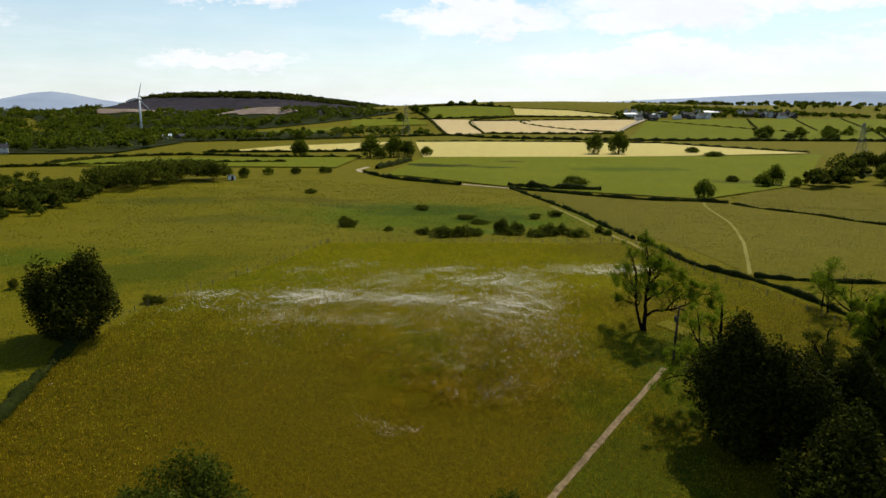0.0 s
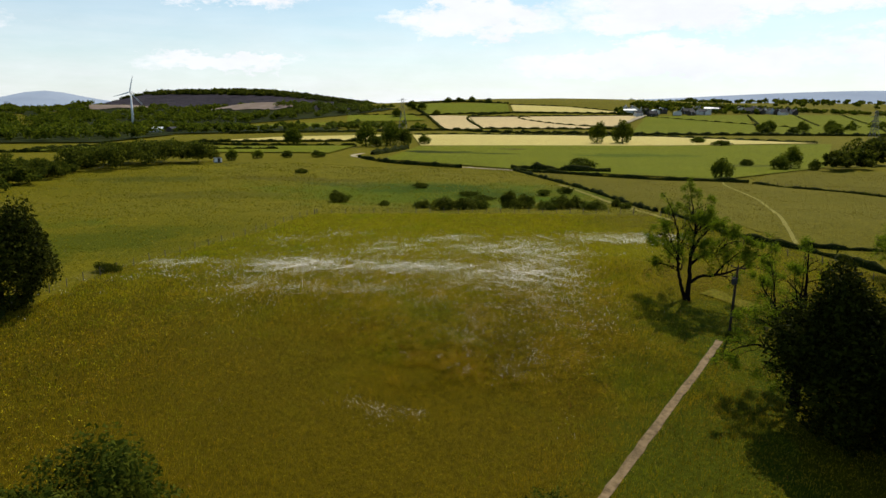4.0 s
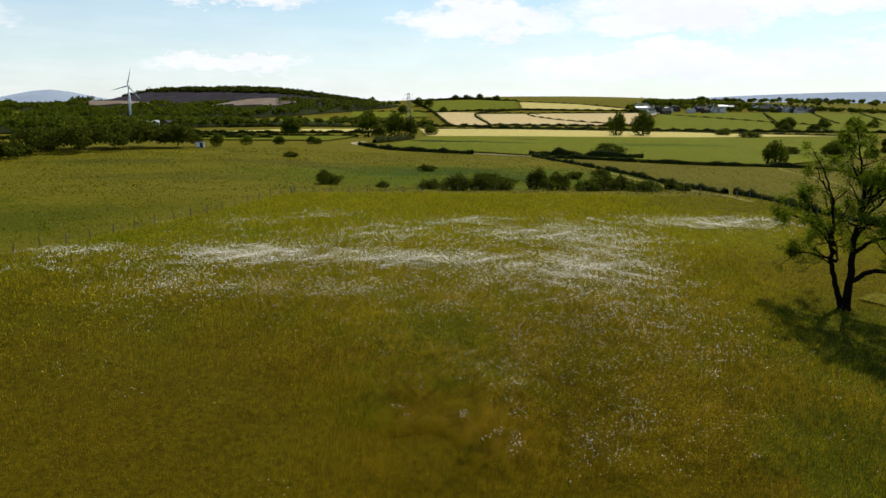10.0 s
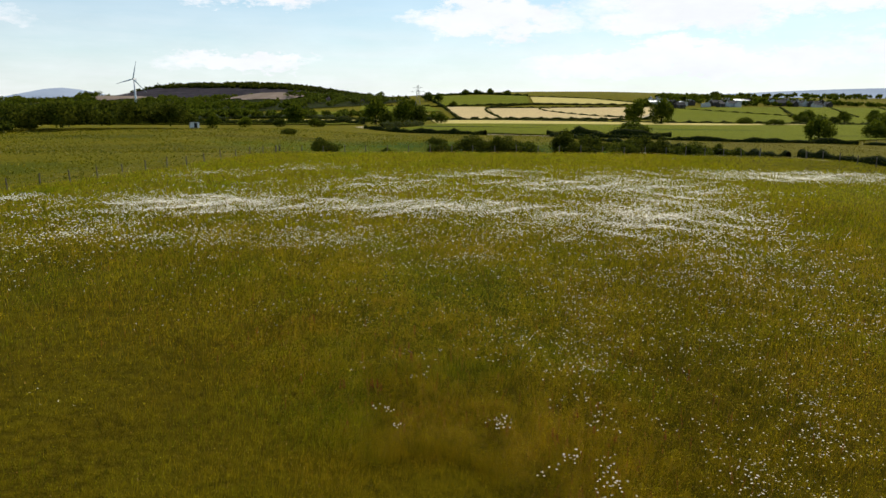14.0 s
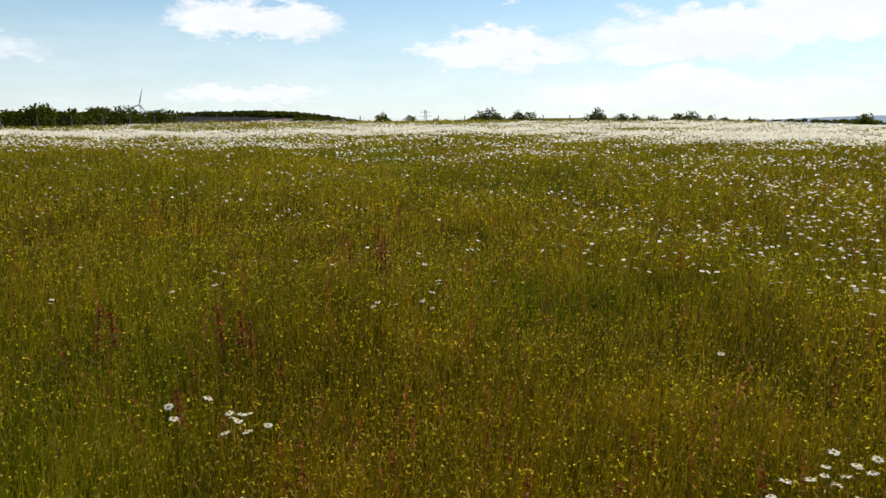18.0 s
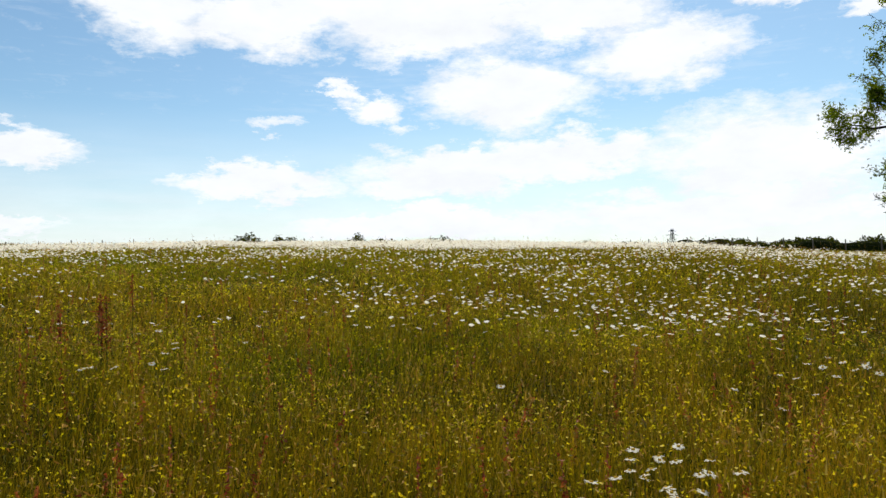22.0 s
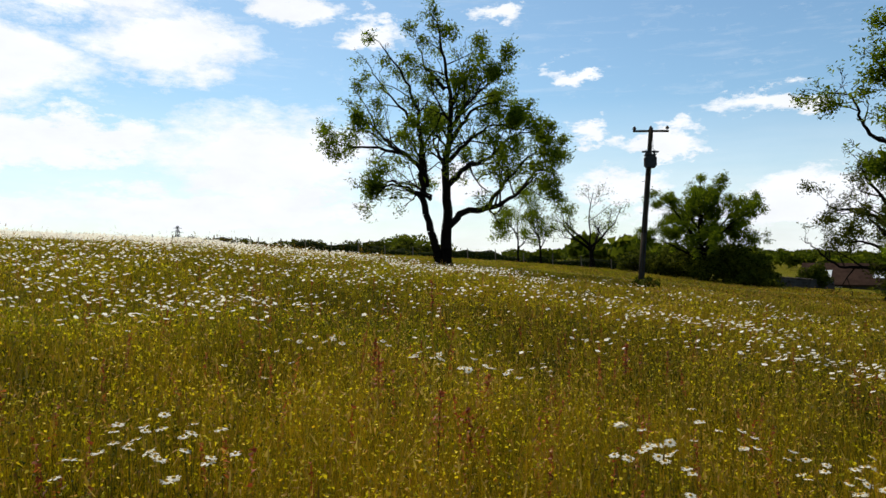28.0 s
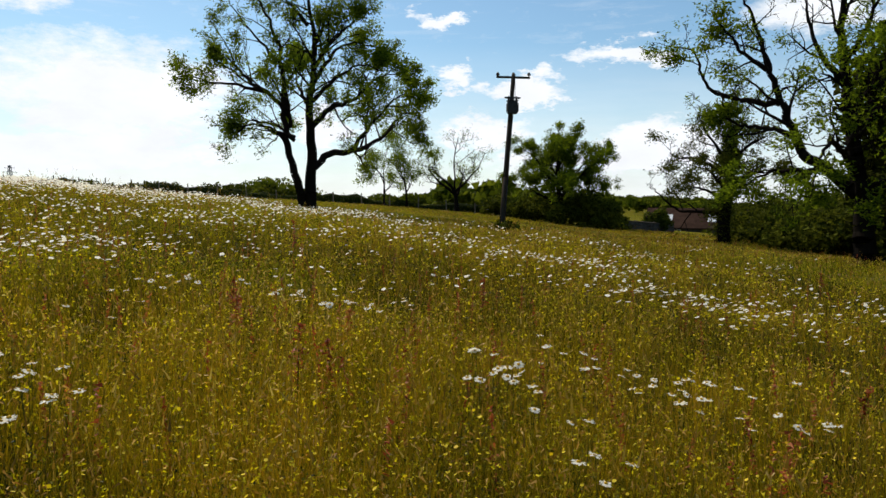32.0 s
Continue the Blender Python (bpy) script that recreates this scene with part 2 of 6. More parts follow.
M["dirt"] = rough_stuff("trodden_earth", (0.070, 0.046, 0.015), (0.25, 0.175, 0.090), 1.6, 0.95, 0.8)
M["chalk"] = rough_stuff("pale_stony_track", (0.22, 0.18, 0.10), (0.36, 0.31, 0.20), 2.0, 0.95, 0.8)
M["faint"] = turf("thin_trodden_grass", (0.15, 0.135, 0.03), (0.20, 0.17, 0.05), (0.18, 0.165, 0.04))
M["rock"] = rough_stuff("quarry_rock", (0.012, 0.011, 0.015), (0.052, 0.045, 0.052), 0.05, 0.95, 1.0, distance=3.0, stretch=(1, 1, 4), spec=0.02)
M["scree"] = rough_stuff("quarry_spoil", (0.19, 0.145, 0.11), (0.29, 0.235, 0.19), 0.06, 0.95, 1.0, distance=3.0, spec=0.02)
# pale blue: the haze of distance is put into the hills' base colour
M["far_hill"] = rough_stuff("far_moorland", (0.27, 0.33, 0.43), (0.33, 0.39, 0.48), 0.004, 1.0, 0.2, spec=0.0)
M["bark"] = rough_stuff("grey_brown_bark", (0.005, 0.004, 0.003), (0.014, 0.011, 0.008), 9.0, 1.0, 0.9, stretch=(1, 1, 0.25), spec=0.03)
M["ash_leaf"] = leafy("ash_leaves", (0.018, 0.036, 0.002), (0.150, 0.200, 0.008), 0.50)
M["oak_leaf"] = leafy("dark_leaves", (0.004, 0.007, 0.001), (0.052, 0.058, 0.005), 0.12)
M["hedge_leaf"] = leafy("hedge_leaves", (0.012, 0.021, 0.002), (0.098, 0.108, 0.009), 0.26)
M["scrub_leaf"] = leafy("scrub_leaves", (0.020, 0.034, 0.003), (0.095, 0.108, 0.010), 0.30)
M["wood_leaf"] = leafy("woodland_leaves", (0.024, 0.040, 0.002), (0.120, 0.140, 0.009), 0.28)
M["post"] = rough_stuff("weathered_post", (0.10, 0.08, 0.055), (0.20, 0.17, 0.13), 14.0, 0.9, 0.6, stretch=(1, 1, 0.15))
M["pole"] = rough_stuff("creosoted_pole", (0.022, 0.016, 0.011), (0.058, 0.045, 0.032), 12.0, 0.95, 0.6, stretch=(1, 1, 0.12), spec=0.06)
M["wire"] = rough_stuff("galvanised_wire", (0.12, 0.12, 0.12), (0.20, 0.20, 0.20), 20.0, 0.5, 0.1, 0.9)
M["steel"] = rough_stuff("dull_steel", (0.022, 0.023, 0.024), (0.045, 0.046, 0.047), 10.0, 0.7, 0.2, 0.1, spec=0.15)
M["porcelain"] = rough_stuff("brown_porcelain", (0.05, 0.03, 0.025), (0.075, 0.045, 0.035), 10.0, 0.25, 0.1)
M["white_paint"] = rough_stuff("white_paint", (0.74, 0.75, 0.76), (0.82, 0.82, 0.82), 0.4, 0.45, 0.05)
M["wall"] = rough_stuff("rubble_stone", (0.040, 0.034, 0.026), (0.10, 0.086, 0.068), 3.0, 0.95, 0.9, distance=0.06, spec=0.04)
M["render_wall"] = rough_stuff("pale_render", (0.55, 0.53, 0.48), (0.68, 0.66, 0.61), 1.0, 0.9, 0.2)
M["slate"] = rough_stuff("slate_roof", (0.030, 0.030, 0.033), (0.060, 0.060, 0.064), 2.0, 0.8, 0.4, spec=0.1)
M["rust_roof"] = rough_stuff("rusty_fibre_cement", (0.022, 0.012, 0.008), (0.050, 0.028, 0.020), 1.5, 0.95, 0.4, spec=0.04)
M["skylight"] = rough_stuff("rooflight_sheet", (0.55, 0.58, 0.58), (0.70, 0.72, 0.72), 2.0, 0.35, 0.1)
M["glass"] = rough_stuff("dark_window", (0.02, 0.025, 0.03), (0.04, 0.05, 0.055), 2.0, 0.12, 0.0)


# ---- the land ----
def smooth(v, a, b):
    s = np.clip((v - a) / (b - a), 0.0, 1.0)
    return s * s * (3 - 2 * s)


def bump(x, y, cx, cy, sx, sy, amp):
    return amp * np.exp(-((x - cx) / sx) ** 2 - ((y - cy) / sy) ** 2)


PROFILE_Y = (-5000, -400, -100, 0, 40, 75, 88, 96, 104, 112, 125, 140, 165, 182, 205, 260, 350, 600, 5200)
PROFILE_Z = (-14, -13, -11, -8.4, -6.4, -4.2, -2.95, -2.12, -1.5, -1.05, -0.65, 0.1, 1.1, 0.1, -1.0, -1.8, -2.8, -3.5, -3.5)


def height(x, y):
    """Height of the land at x, y (arrays or numbers)."""
    x, y = np.asarray(x, float), np.asarray(y, float)
    z = sum(np.interp(y + d, PROFILE_Y, PROFILE_Z) for d in (-9, -6, -3, 0, 3, 6, 9)) / 7
    east = np.logaddexp(0, (x - 25) / 10) * 10
    z = z - np.minimum(0.031 * east, 4.5) * (1 - 0.6 * smooth(y, 150, 230)) * smooth(y, -60, 40)
    z = z - 0.6 * smooth(x, 10, 34) * np.exp(-(((y - 97) / 15) ** 2))
    z = z + 2.2 * smooth(-x, 20, 70) * smooth(y, 190, 300) * (1 - smooth(y, 380, 520))
    z = z - bump(x, y, 5, 205, 45, 22, 1.2)
    z = z + bump(x, y, 150, 1300, 520, 330, 42)
    z = z + bump(x, y, -480, 1850, np.where(x < -480, 600, 338), np.where(y < 1850, 330, 420), 59) * (0.2 + 0.8 * smooth(x, -800, -700))
    z = z + bump(x, y, -1100, 1500, 500, 500, 28) + bump(x, y, 900, 1650, 700, 350, 38)
    z = z + bump(x, y, -2500, 4500, 800, 300, 86) + bump(x, y, -2480, 4500, 260, 300, 46)
    z = z + bump(x, y, 1500, 4650, 1100, 300, 70) + bump(x, y, 3000, 4400, 1300, 400, 125)
    z = z + bump(x, y, 900, 150, 320, 500, 6) + bump(x, y, -430, 1230, 240, 170, 3) + bump(x, y, -312, 1180, 62, 50, 11) + bump(x, y, -268, 1172, 30, 30, 4) + bump(x, y, -570, 1300, 70, 50, 11) + bump(x, y, -640, 1290, 40, 40, 8)
    return z


def mesh_of(name, verts, faces, mats, index=None, smooth_faces=False):
    """A mesh from an array of points and an array of equal faces."""
    verts, faces = np.asarray(verts, np.float32), np.asarray(faces, np.int32)
    me = bpy.data.meshes.new(name)
    n, size = faces.shape
    me.vertices.add(len(verts))
    me.vertices.foreach_set("co", verts.ravel())
    me.loops.add(n * size)
    me.loops.foreach_set("vertex_index", faces.ravel())
    me.polygons.add(n)
    me.polygons.foreach_set("loop_start", np.arange(0, n * size, size, dtype=np.int32))
    if index is not None:
        me.polygons.foreach_set("material_index", np.asarray(index, np.int32))
    if smooth_faces:
        me.polygons.foreach_set("use_smooth", np.ones(n, bool))
    for m in mats if isinstance(mats, (list, tuple)) else [mats]:
        me.materials.append(m)
    me.update()
    return me


def grid_faces(nx, ny):
    a = (np.arange(nx - 1)[:, None] * ny + np.arange(ny - 1)).ravel()
    return np.stack([a, a + ny, a + ny + 1, a + 1], 1)


def inside(x, y, poly):
    hit, n = np.zeros(x.shape, bool), len(poly)
    for i in range(n):
        (ax, ay), (bx, by) = poly[i], poly[(i + 1) % n]
        hit ^= ((ay > y) != (by > y)) & (x < (bx - ax) * (y - ay) / ((by - ay) or 1e-9) + ax)
    return hit


MEADOW = ((-53, 60), (-53, 98), (-49, 121), (-33, 148), (-26.7, 167), (27, 168), (50, 172), (62, 140), (72, 114), (60, 95), (80, 92), (80, 60), (30, -80), (-60, -80))


def build_ground():
    grow = lambda a, n, f: np.cumsum(a * f ** np.arange(n))
    out, behind = grow(1.6, 112, 1.049), grow(1.6, 50, 1.11)
    xs = np.r_[-85 - out[::-1], np.arange(-85, 115, 1.5), 115 + out]
    ys = np.r_[30 - behind[::-1], np.arange(30, 235, 1.5), 235 + out]
    X, Y = np.meshgrid(xs, ys, indexing="ij")
    Z = height(X, Y)
    faces = grid_faces(len(xs), len(ys))
    cx, cy = X.ravel()[faces].mean(1), Y.ravel()[faces].mean(1)
    index = np.where(inside(cx, cy, MEADOW), 1, 0)
    # land beyond 3300 m takes the colour with haze in it
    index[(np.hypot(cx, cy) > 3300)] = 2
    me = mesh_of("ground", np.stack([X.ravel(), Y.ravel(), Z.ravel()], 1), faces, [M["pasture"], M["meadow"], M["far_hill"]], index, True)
    tagged(new("ground", me), "rolling farmland with a flowering hay meadow on a low rise", "ground", kind="structure")


build_ground()
FIELD_LIFT = [0]


def field(label, kind_of, *corners, lift=None):
    """A four-cornered field laid on the land."""
    a, b, c, d = (np.array(p, float) for p in corners)
    n = 28
    u, v = (q.ravel()[:, None] for q in np.meshgrid(np.linspace(0, 1, n), np.linspace(0, 1, n), indexing="ij"))
    p = a * (1 - u) * (1 - v) + b * u * (1 - v) + c * u * v + d * (1 - u) * v
    far = np.hypot(p[:, 0], p[:, 1])
    FIELD_LIFT[0] += 1
    z = height(p[:, 0], p[:, 1]) + (np.clip(far / 900, 0.12, 1.2) if lift is None else lift) + 0.01 * FIELD_LIFT[0]
    me = mesh_of("field", np.c_[p, z], grid_faces(n, n), M[kind_of], None, True)
    return tagged(new("field", me), label, "field", kind="structure")


def patch(label, kind_of, x, y, rx, ry, turn=0.0, seed=0, lift=0.1):
    """A ragged round patch of other growth on the land."""
    rng = np.random.default_rng(seed)
    a = np.linspace(0, 2 * np.pi, 48, endpoint=False)
    edge = 1 + sum(rng.normal(0, 0.16 / k) * np.sin(k * a + rng.uniform(0, 6)) for k in range(1, 9)) + rng.normal(0, 0.03, 48)
    f = np.linspace(0.02, 1, 9)
    u, v = (f[:, None] * edge * np.cos(a) * rx).ravel(), (f[:, None] * edge * np.sin(a) * ry).ravel()
    c, w = math.cos(radians(turn)), math.sin(radians(turn))
    p = np.c_[x + u * c - v * w, y + u * w + v * c]
    FIELD_LIFT[0] += 1
    i = (np.arange(8)[:, None] * 48 + np.arange(48)).ravel()
    j = (np.arange(8)[:, None] * 48 + (np.arange(48) + 1) % 48).ravel()
    me = mesh_of("grass_patch", np.c_[p, height(p[:, 0], p[:, 1]) + lift + 0.004 * FIELD_LIFT[0]], np.stack([i, i + 48, j + 48, j], 1), M[kind_of], None, True)
    return tagged(new("grass_patch", me), label, "grass", kind="structure")


def strip(name, label, kind_of, line, width, lift=0.05, category="track"):
    """A path or track that follows the land along a line."""
    pts = curve_of(line, 1.5 if abs(line[0][1] - line[-1][1]) < 150 else 8)
    d = np.gradient(pts, axis=0)
    side = np.c_[d[:, 1], -d[:, 0]] / np.linalg.norm(d, axis=1)[:, None]
    rng = np.random.default_rng(len(pts))
    cols = []
    for s in (-0.5, -0.2, 0.2, 0.5):
        wob = rng.normal(0, (0.06 if abs(s) > 0.4 else 0.03) * width, len(pts))
        q = pts + side * (s * width + wob)[:, None]
        cols.append(np.c_[q, height(q[:, 0], q[:, 1]) + lift])
    v = np.stack(cols, 1).reshape(-1, 3)
    me = mesh_of(name, v, grid_faces(len(pts), 4), M[kind_of], None, True)
    return tagged(new(name, me), label, category, kind="structure")


def curve_of(line, step):
    """Points about every step metres along a rounded line."""
    p = np.array(line, float)
    if len(p) > 2:
        q = np.vstack([2 * p[0] - p[1], p, 2 * p[-1] - p[-2]])
        out = []
        for i in range(1, len(q) - 2):
            t = np.linspace(0, 1, 12, endpoint=False)[:, None]
            a, b, c, d = q[i - 1 : i + 3]
            out.append(0.5 * (2 * b + (c - a) * t + (2 * a - 5 * b + 4 * c - d) * t**2 + (3 * b - a - 3 * c + d) * t**3))
        p = np.vstack(out + [p[-1:]])
    s = np.r_[0, np.cumsum(np.linalg.norm(np.diff(p, axis=0), axis=1))]
    at = np.linspace(0, s[-1], max(3, int(s[-1] / step) + 1))
    return np.c_[np.interp(at, s, p[:, 0]), np.interp(at, s, p[:, 1])]


# ---- plants ----
def cards(centres, size, rng, aspect=0.45, droop=0.0):
    """Leaf blades: pointed leaves at random angles, one at each centre."""
    n = len(centres)
    a = rng.normal(size=(n, 3))
    a[:, 2] = a[:, 2] * 0.7 - droop
    a /= np.linalg.norm(a, axis=1)[:, None]
    b = np.cross(a, rng.normal(size=(n, 3)))
    b /= np.linalg.norm(b, axis=1)[:, None] + 1e-9
    s = (size * rng.uniform(0.6, 1.35, n))[:, None]
    c = np.asarray(centres)
    v = np.stack([c - a * s * 0.45 - b * s * aspect * 0.52, c - a * s * 0.45 + b * s * aspect * 0.52, c + a * s * 0.6], 1).reshape(-1, 3)
    return v, np.arange(3 * n).reshape(n, 3)


def flecks(centres, size, rng, wide=0.5):
    """Small three-cornered leaves at random angles."""
    n = len(centres)
    a = rng.normal(size=(n, 3))
    a /= np.linalg.norm(a, axis=1)[:, None]
    b = np.cross(a, rng.normal(size=(n, 3)))
    b /= np.linalg.norm(b, axis=1)[:, None] + 1e-9
    s = (size * rng.uniform(0.6, 1.4, n))[:, None]
    v = np.stack([centres - a * s * 0.5 - b * s * wide * 0.5, centres - a * s * 0.5 + b * s * wide * 0.5, centres + a * s * 0.6], 1)
    return v.reshape(-1, 3), np.arange(3 * n).reshape(n, 3)


def tubes(segments, sides=6):
    """Round tapering limbs from rows of start, end, two radii."""
    seg = np.asarray(segments, float)
    p0, p1, r0, r1 = seg[:, :3], seg[:, 3:6], seg[:, 6], seg[:, 7]
    d = p1 - p0
    d /= np.linalg.norm(d, axis=1)[:, None] + 1e-9
    ref = np.where(np.abs(d[:, 2:3]) > 0.9, [[1.0, 0, 0]], [[0, 0, 1.0]])
    u = np.cross(d, ref)
    u /= np.linalg.norm(u, axis=1)[:, None]
    w = np.cross(d, u)
    ang = np.arange(sides) * 2 * np.pi / sides
    ring = u[:, None] * np.cos(ang)[None, :, None] + w[:, None] * np.sin(ang)[None, :, None]
    v = np.concatenate([p0[:, None] + ring * r0[:, None, None], p1[:, None] + ring * r1[:, None, None]], 1)
    n = len(seg)
    i = np.arange(sides)
    one = np.stack([i, (i + 1) % sides, (i + 1) % sides + sides, i + sides], 1)
    return v.reshape(-1, 3), (one[None] + (np.arange(n) * 2 * sides)[:, None, None]).reshape(-1, 4)


def branch(rng, segs, tips, p, d, length, r, level, levels, kids, lift, wander):
    """One limb and, from it, its smaller limbs."""
    steps = 5 if level < 2 else 3
    pts, rad = [np.array(p, float)], [r]
    d = np.array(d, float)
    for i in range(steps):
        d = d + rng.normal(0, wander, 3) + np.array([0, 0, lift])
        d /= np.linalg.norm(d)
        q, rr = pts[-1] + d * length / steps, r * (1 - 0.62 * (i + 1) / steps)
        segs.append((*pts[-1], *q, rad[-1], rr))
        pts.append(q)
        rad.append(rr)
    if level >= levels:
        tips.append((*pts[-1], *d))
        tips.append((*pts[-2], *d))
        return
    n = kids[min(level, len(kids) - 1)]
    for j in range(n):
        f = 0.35 + 0.65 * (j + rng.uniform(0.1, 0.9)) / n
        i = min(int(f * steps), steps - 1)
        q = pts[i] + (pts[i + 1] - pts[i]) * (f * steps - i)
        turn = rng.uniform(0, 2 * np.pi)
        side = np.cross(d, (math.cos(turn), math.sin(turn), 0.3))
        side /= np.linalg.norm(side) + 1e-9
        out = d * rng.uniform(0.45, 0.9) + side * rng.uniform(0.6, 1.0)
        branch(rng, segs, tips, q, out / np.linalg.norm(out), length * rng.uniform(0.45, 0.68) * (1.1 - 0.3 * f), max(rad[i] * 0.60, 0.014), level + 1, levels, kids, lift * 1.1, wander * 1.1)
    tips.append((*pts[-1], *d))


def part(name, me, parent, label=""):
    ob = new(name, me)
    ob.parent = parent
    return tagged(ob, label)


def set_down(name, x, y, label, category, group="", sink=0.0, turn=0.0):
    """An Empty on the land at x, y."""
    ob = new(name)
    ob.empty_display_size = 0.3
    ob.matrix_world = pose(x, y, float(height(x, y)) - sink, 0, 0, turn)
    return tagged(ob, label, category, group)


def tree(name, x, y, label, seed, trunk, tall, limbs, leaf, leaf_size, per_tip, tuft, levels=3, kids=(6, 5, 4), lift=0.05, wander=0.13, stems=None, bare=0.0, ivy=0, keep=1.0, group="", category="tree", sides=6):
    """A tree with a tapered trunk, limbs and a crown of separate leaves. limbs: (height fraction, bearing, rise, length, thickness)."""
    rng = np.random.default_rng(seed)
    root = set_down(name, x, y, label, category, group, 0.1)
    segs, tips = [], []
    for bx, by, lean_x, lean_y, r, h in stems or ((0, 0, 0.0, 0.0, trunk, tall * 0.55),):
        p, rr = np.array([bx, by, 0.0]), r * 1.5
        n = 9
        d = np.array([lean_x, lean_y, 1.0])
        line = [p]
        for i in range(n):
            d = d + rng.normal(0, 0.035, 3)
            d[2] = 1
            q = p + d * h / n
            r2 = r * (1 - 0.72 * (i + 1) / n) * (1.12 if i == 0 else 1)
            segs.append((*p, *q, rr, r2))
            p, rr = q, r2
            line.append(q)
        branch(rng, segs, tips, p, d / np.linalg.norm(d), tall - p[2], rr, 1, levels, kids, lift, wander)
        for f, bearing, rise, length, thick in limbs:
            i = min(int(f * n), n - 1)
            q = line[i] + (line[i + 1] - line[i]) * (f * n - i)
            b, e = radians(bearing), radians(rise)
            branch(rng, segs, tips, q, (math.sin(b) * math.cos(e), math.cos(b) * math.cos(e), math.sin(e)), length, r * thick, 1, levels, kids, lift, wander)
    v, f = tubes(segs, sides)
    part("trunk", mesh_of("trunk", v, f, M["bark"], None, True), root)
    tips = np.array(tips)
    x, y, z = tips[:, :3].T
    lump = np.sin(2.6 * x + seed) * np.sin(2.4 * y + 2 * seed) + 0.7 * np.sin(2.8 * z + 0.8 * x + seed) + rng.normal(0, 0.8, len(tips))
    tips = tips[(rng.random(len(tips)) >= bare * smooth(tips[:, 2], tall * 0.45, tall)) & (lump > np.quantile(lump, 1 - keep))]
    c = np.repeat(tips[:, :3], per_tip, 0) + rng.normal(0, tuft, (len(tips) * per_tip, 3)) * (1, 1, 0.75)
    if ivy:
        some = np.array([s for s in segs if s[6] > trunk * 0.22])
        pick = some[rng.integers(0, len(some), ivy)]
        t = rng.random((ivy, 1))
        c = np.vstack([c, pick[:, :3] * (1 - t) + pick[:, 3:6] * t + rng.normal(0, 0.28, (ivy, 3))])
    c[:, 2] = np.maximum(c[:, 2], 0.15)
    v, f = cards(c, leaf_size, rng)
    part("crown", mesh_of("crown", v, f, M[leaf]), root)
    return root


def limbed_tree(name, x, y, label, seed, axis, twig, limbs, per_tip=22, leaf="ash_leaf", leaf_size=0.18, tuft=0.22, fork=0.55, ivy=0):
    """A tree built limb by limb. limbs: two radii, how leafy it is, and a line of places (across, beyond, up) seen along the bearing axis."""
    rng = np.random.default_rng(seed)
    root = set_down(name, x, y, label, "tree", "", 0.1)
    a = radians(axis)
    across, beyond = np.array((math.cos(a), -math.sin(a), 0)), np.array((math.sin(a), math.cos(a), 0))
    segs, tufts = [], []
    for r0, r1, leafy_by, line in limbs:
        p = np.array(line, float)
        p = p[:, :1] * across + p[:, 1:2] * beyond + p[:, 2:] * (0, 0, 1.0)
        q = np.vstack([2 * p[0] - p[1], p, 2 * p[-1] - p[-2]])
        t = np.linspace(0, 1, 5, endpoint=False)[:, None]
        pts = np.vstack([0.5 * (2 * q[i] + (q[i + 1] - q[i - 1]) * t + (2 * q[i - 1] - 5 * q[i] + 4 * q[i + 1] - q[i + 2]) * t**2 + (3 * q[i] - q[i - 1] - 3 * q[i + 1] + q[i + 2]) * t**3) for i in range(1, len(q) - 2)] + [p[-1:]])
        pts[1:-1] += rng.normal(0, 0.045, (len(pts) - 2, 3))
        n = len(pts) - 1
        s = np.r_[0, np.cumsum(np.linalg.norm(np.diff(pts, axis=0), axis=1))]
        rad = r0 + (r1 - r0) * (s / s[-1]) ** 0.8
        if line[0][2] < 0.5:
            rad[0] *= 1.35
        segs += [(*pts[i], *pts[i + 1], rad[i], rad[i + 1]) for i in range(n)]
        # side branches, each with its twigs
        at = 0.30 * s[-1] if r0 < 0.3 else 0.42 * s[-1]
        while at < s[-1]:
            i = min(int(np.searchsorted(s, at)), n) - 1
            d = pts[i + 1] - pts[i]
            d /= np.linalg.norm(d)
            left = s[-1] - at
            side = rng.normal(size=3) + (0, 0, 0.25)
            side -= d * (side @ d)
            out = d * rng.uniform(0.5, 1.0) + side / np.linalg.norm(side) * rng.uniform(0.7, 1.1)
            tips = []
            branch(rng, segs, tips, pts[i], out / np.linalg.norm(out), min(0.7 + 0.42 * left, 2.3) * rng.uniform(0.7, 1.2), min(rad[i] * 0.5, twig), 2, 4, (4, 4, 3), 0.05, 0.20)
            tufts += [(*t[:3], leafy_by) for t in tips]
            at += fork * rng.uniform(0.6, 1.4) * (1 + 0.5 * (leafy_by < 0.5))
        tips = []
        branch(rng, segs, tips, pts[-1], (pts[-1] - pts[-2]) / np.linalg.norm(pts[-1] - pts[-2]), 1.1, r1, 2, 4, (4, 4, 3), 0.05, 0.2)
        tufts += [(*t[:3], leafy_by) for t in tips]
    segs = np.array(segs)
    big = segs[:, 6] > 0.03
    v, f = tubes(segs[big], 8)
    w, g = tubes(segs[~big], 4)
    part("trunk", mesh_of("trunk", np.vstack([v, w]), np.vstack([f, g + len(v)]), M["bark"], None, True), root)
    tufts = np.array(tufts)
    tx, ty, tz, much = tufts.T
    lump = np.sin(1.9 * tx + seed) * np.sin(1.8 * ty + 2 * seed) + 0.7 * np.sin(2.2 * tz + 0.8 * tx + seed) + rng.normal(0, 0.5, len(tufts))
    tufts = tufts[lump > 1.25 - 2.0 * much]
    c = np.repeat(tufts[:, :3], per_tip, 0) + rng.normal(0, tuft, (len(tufts) * per_tip, 3)) * (1, 1, 0.8)
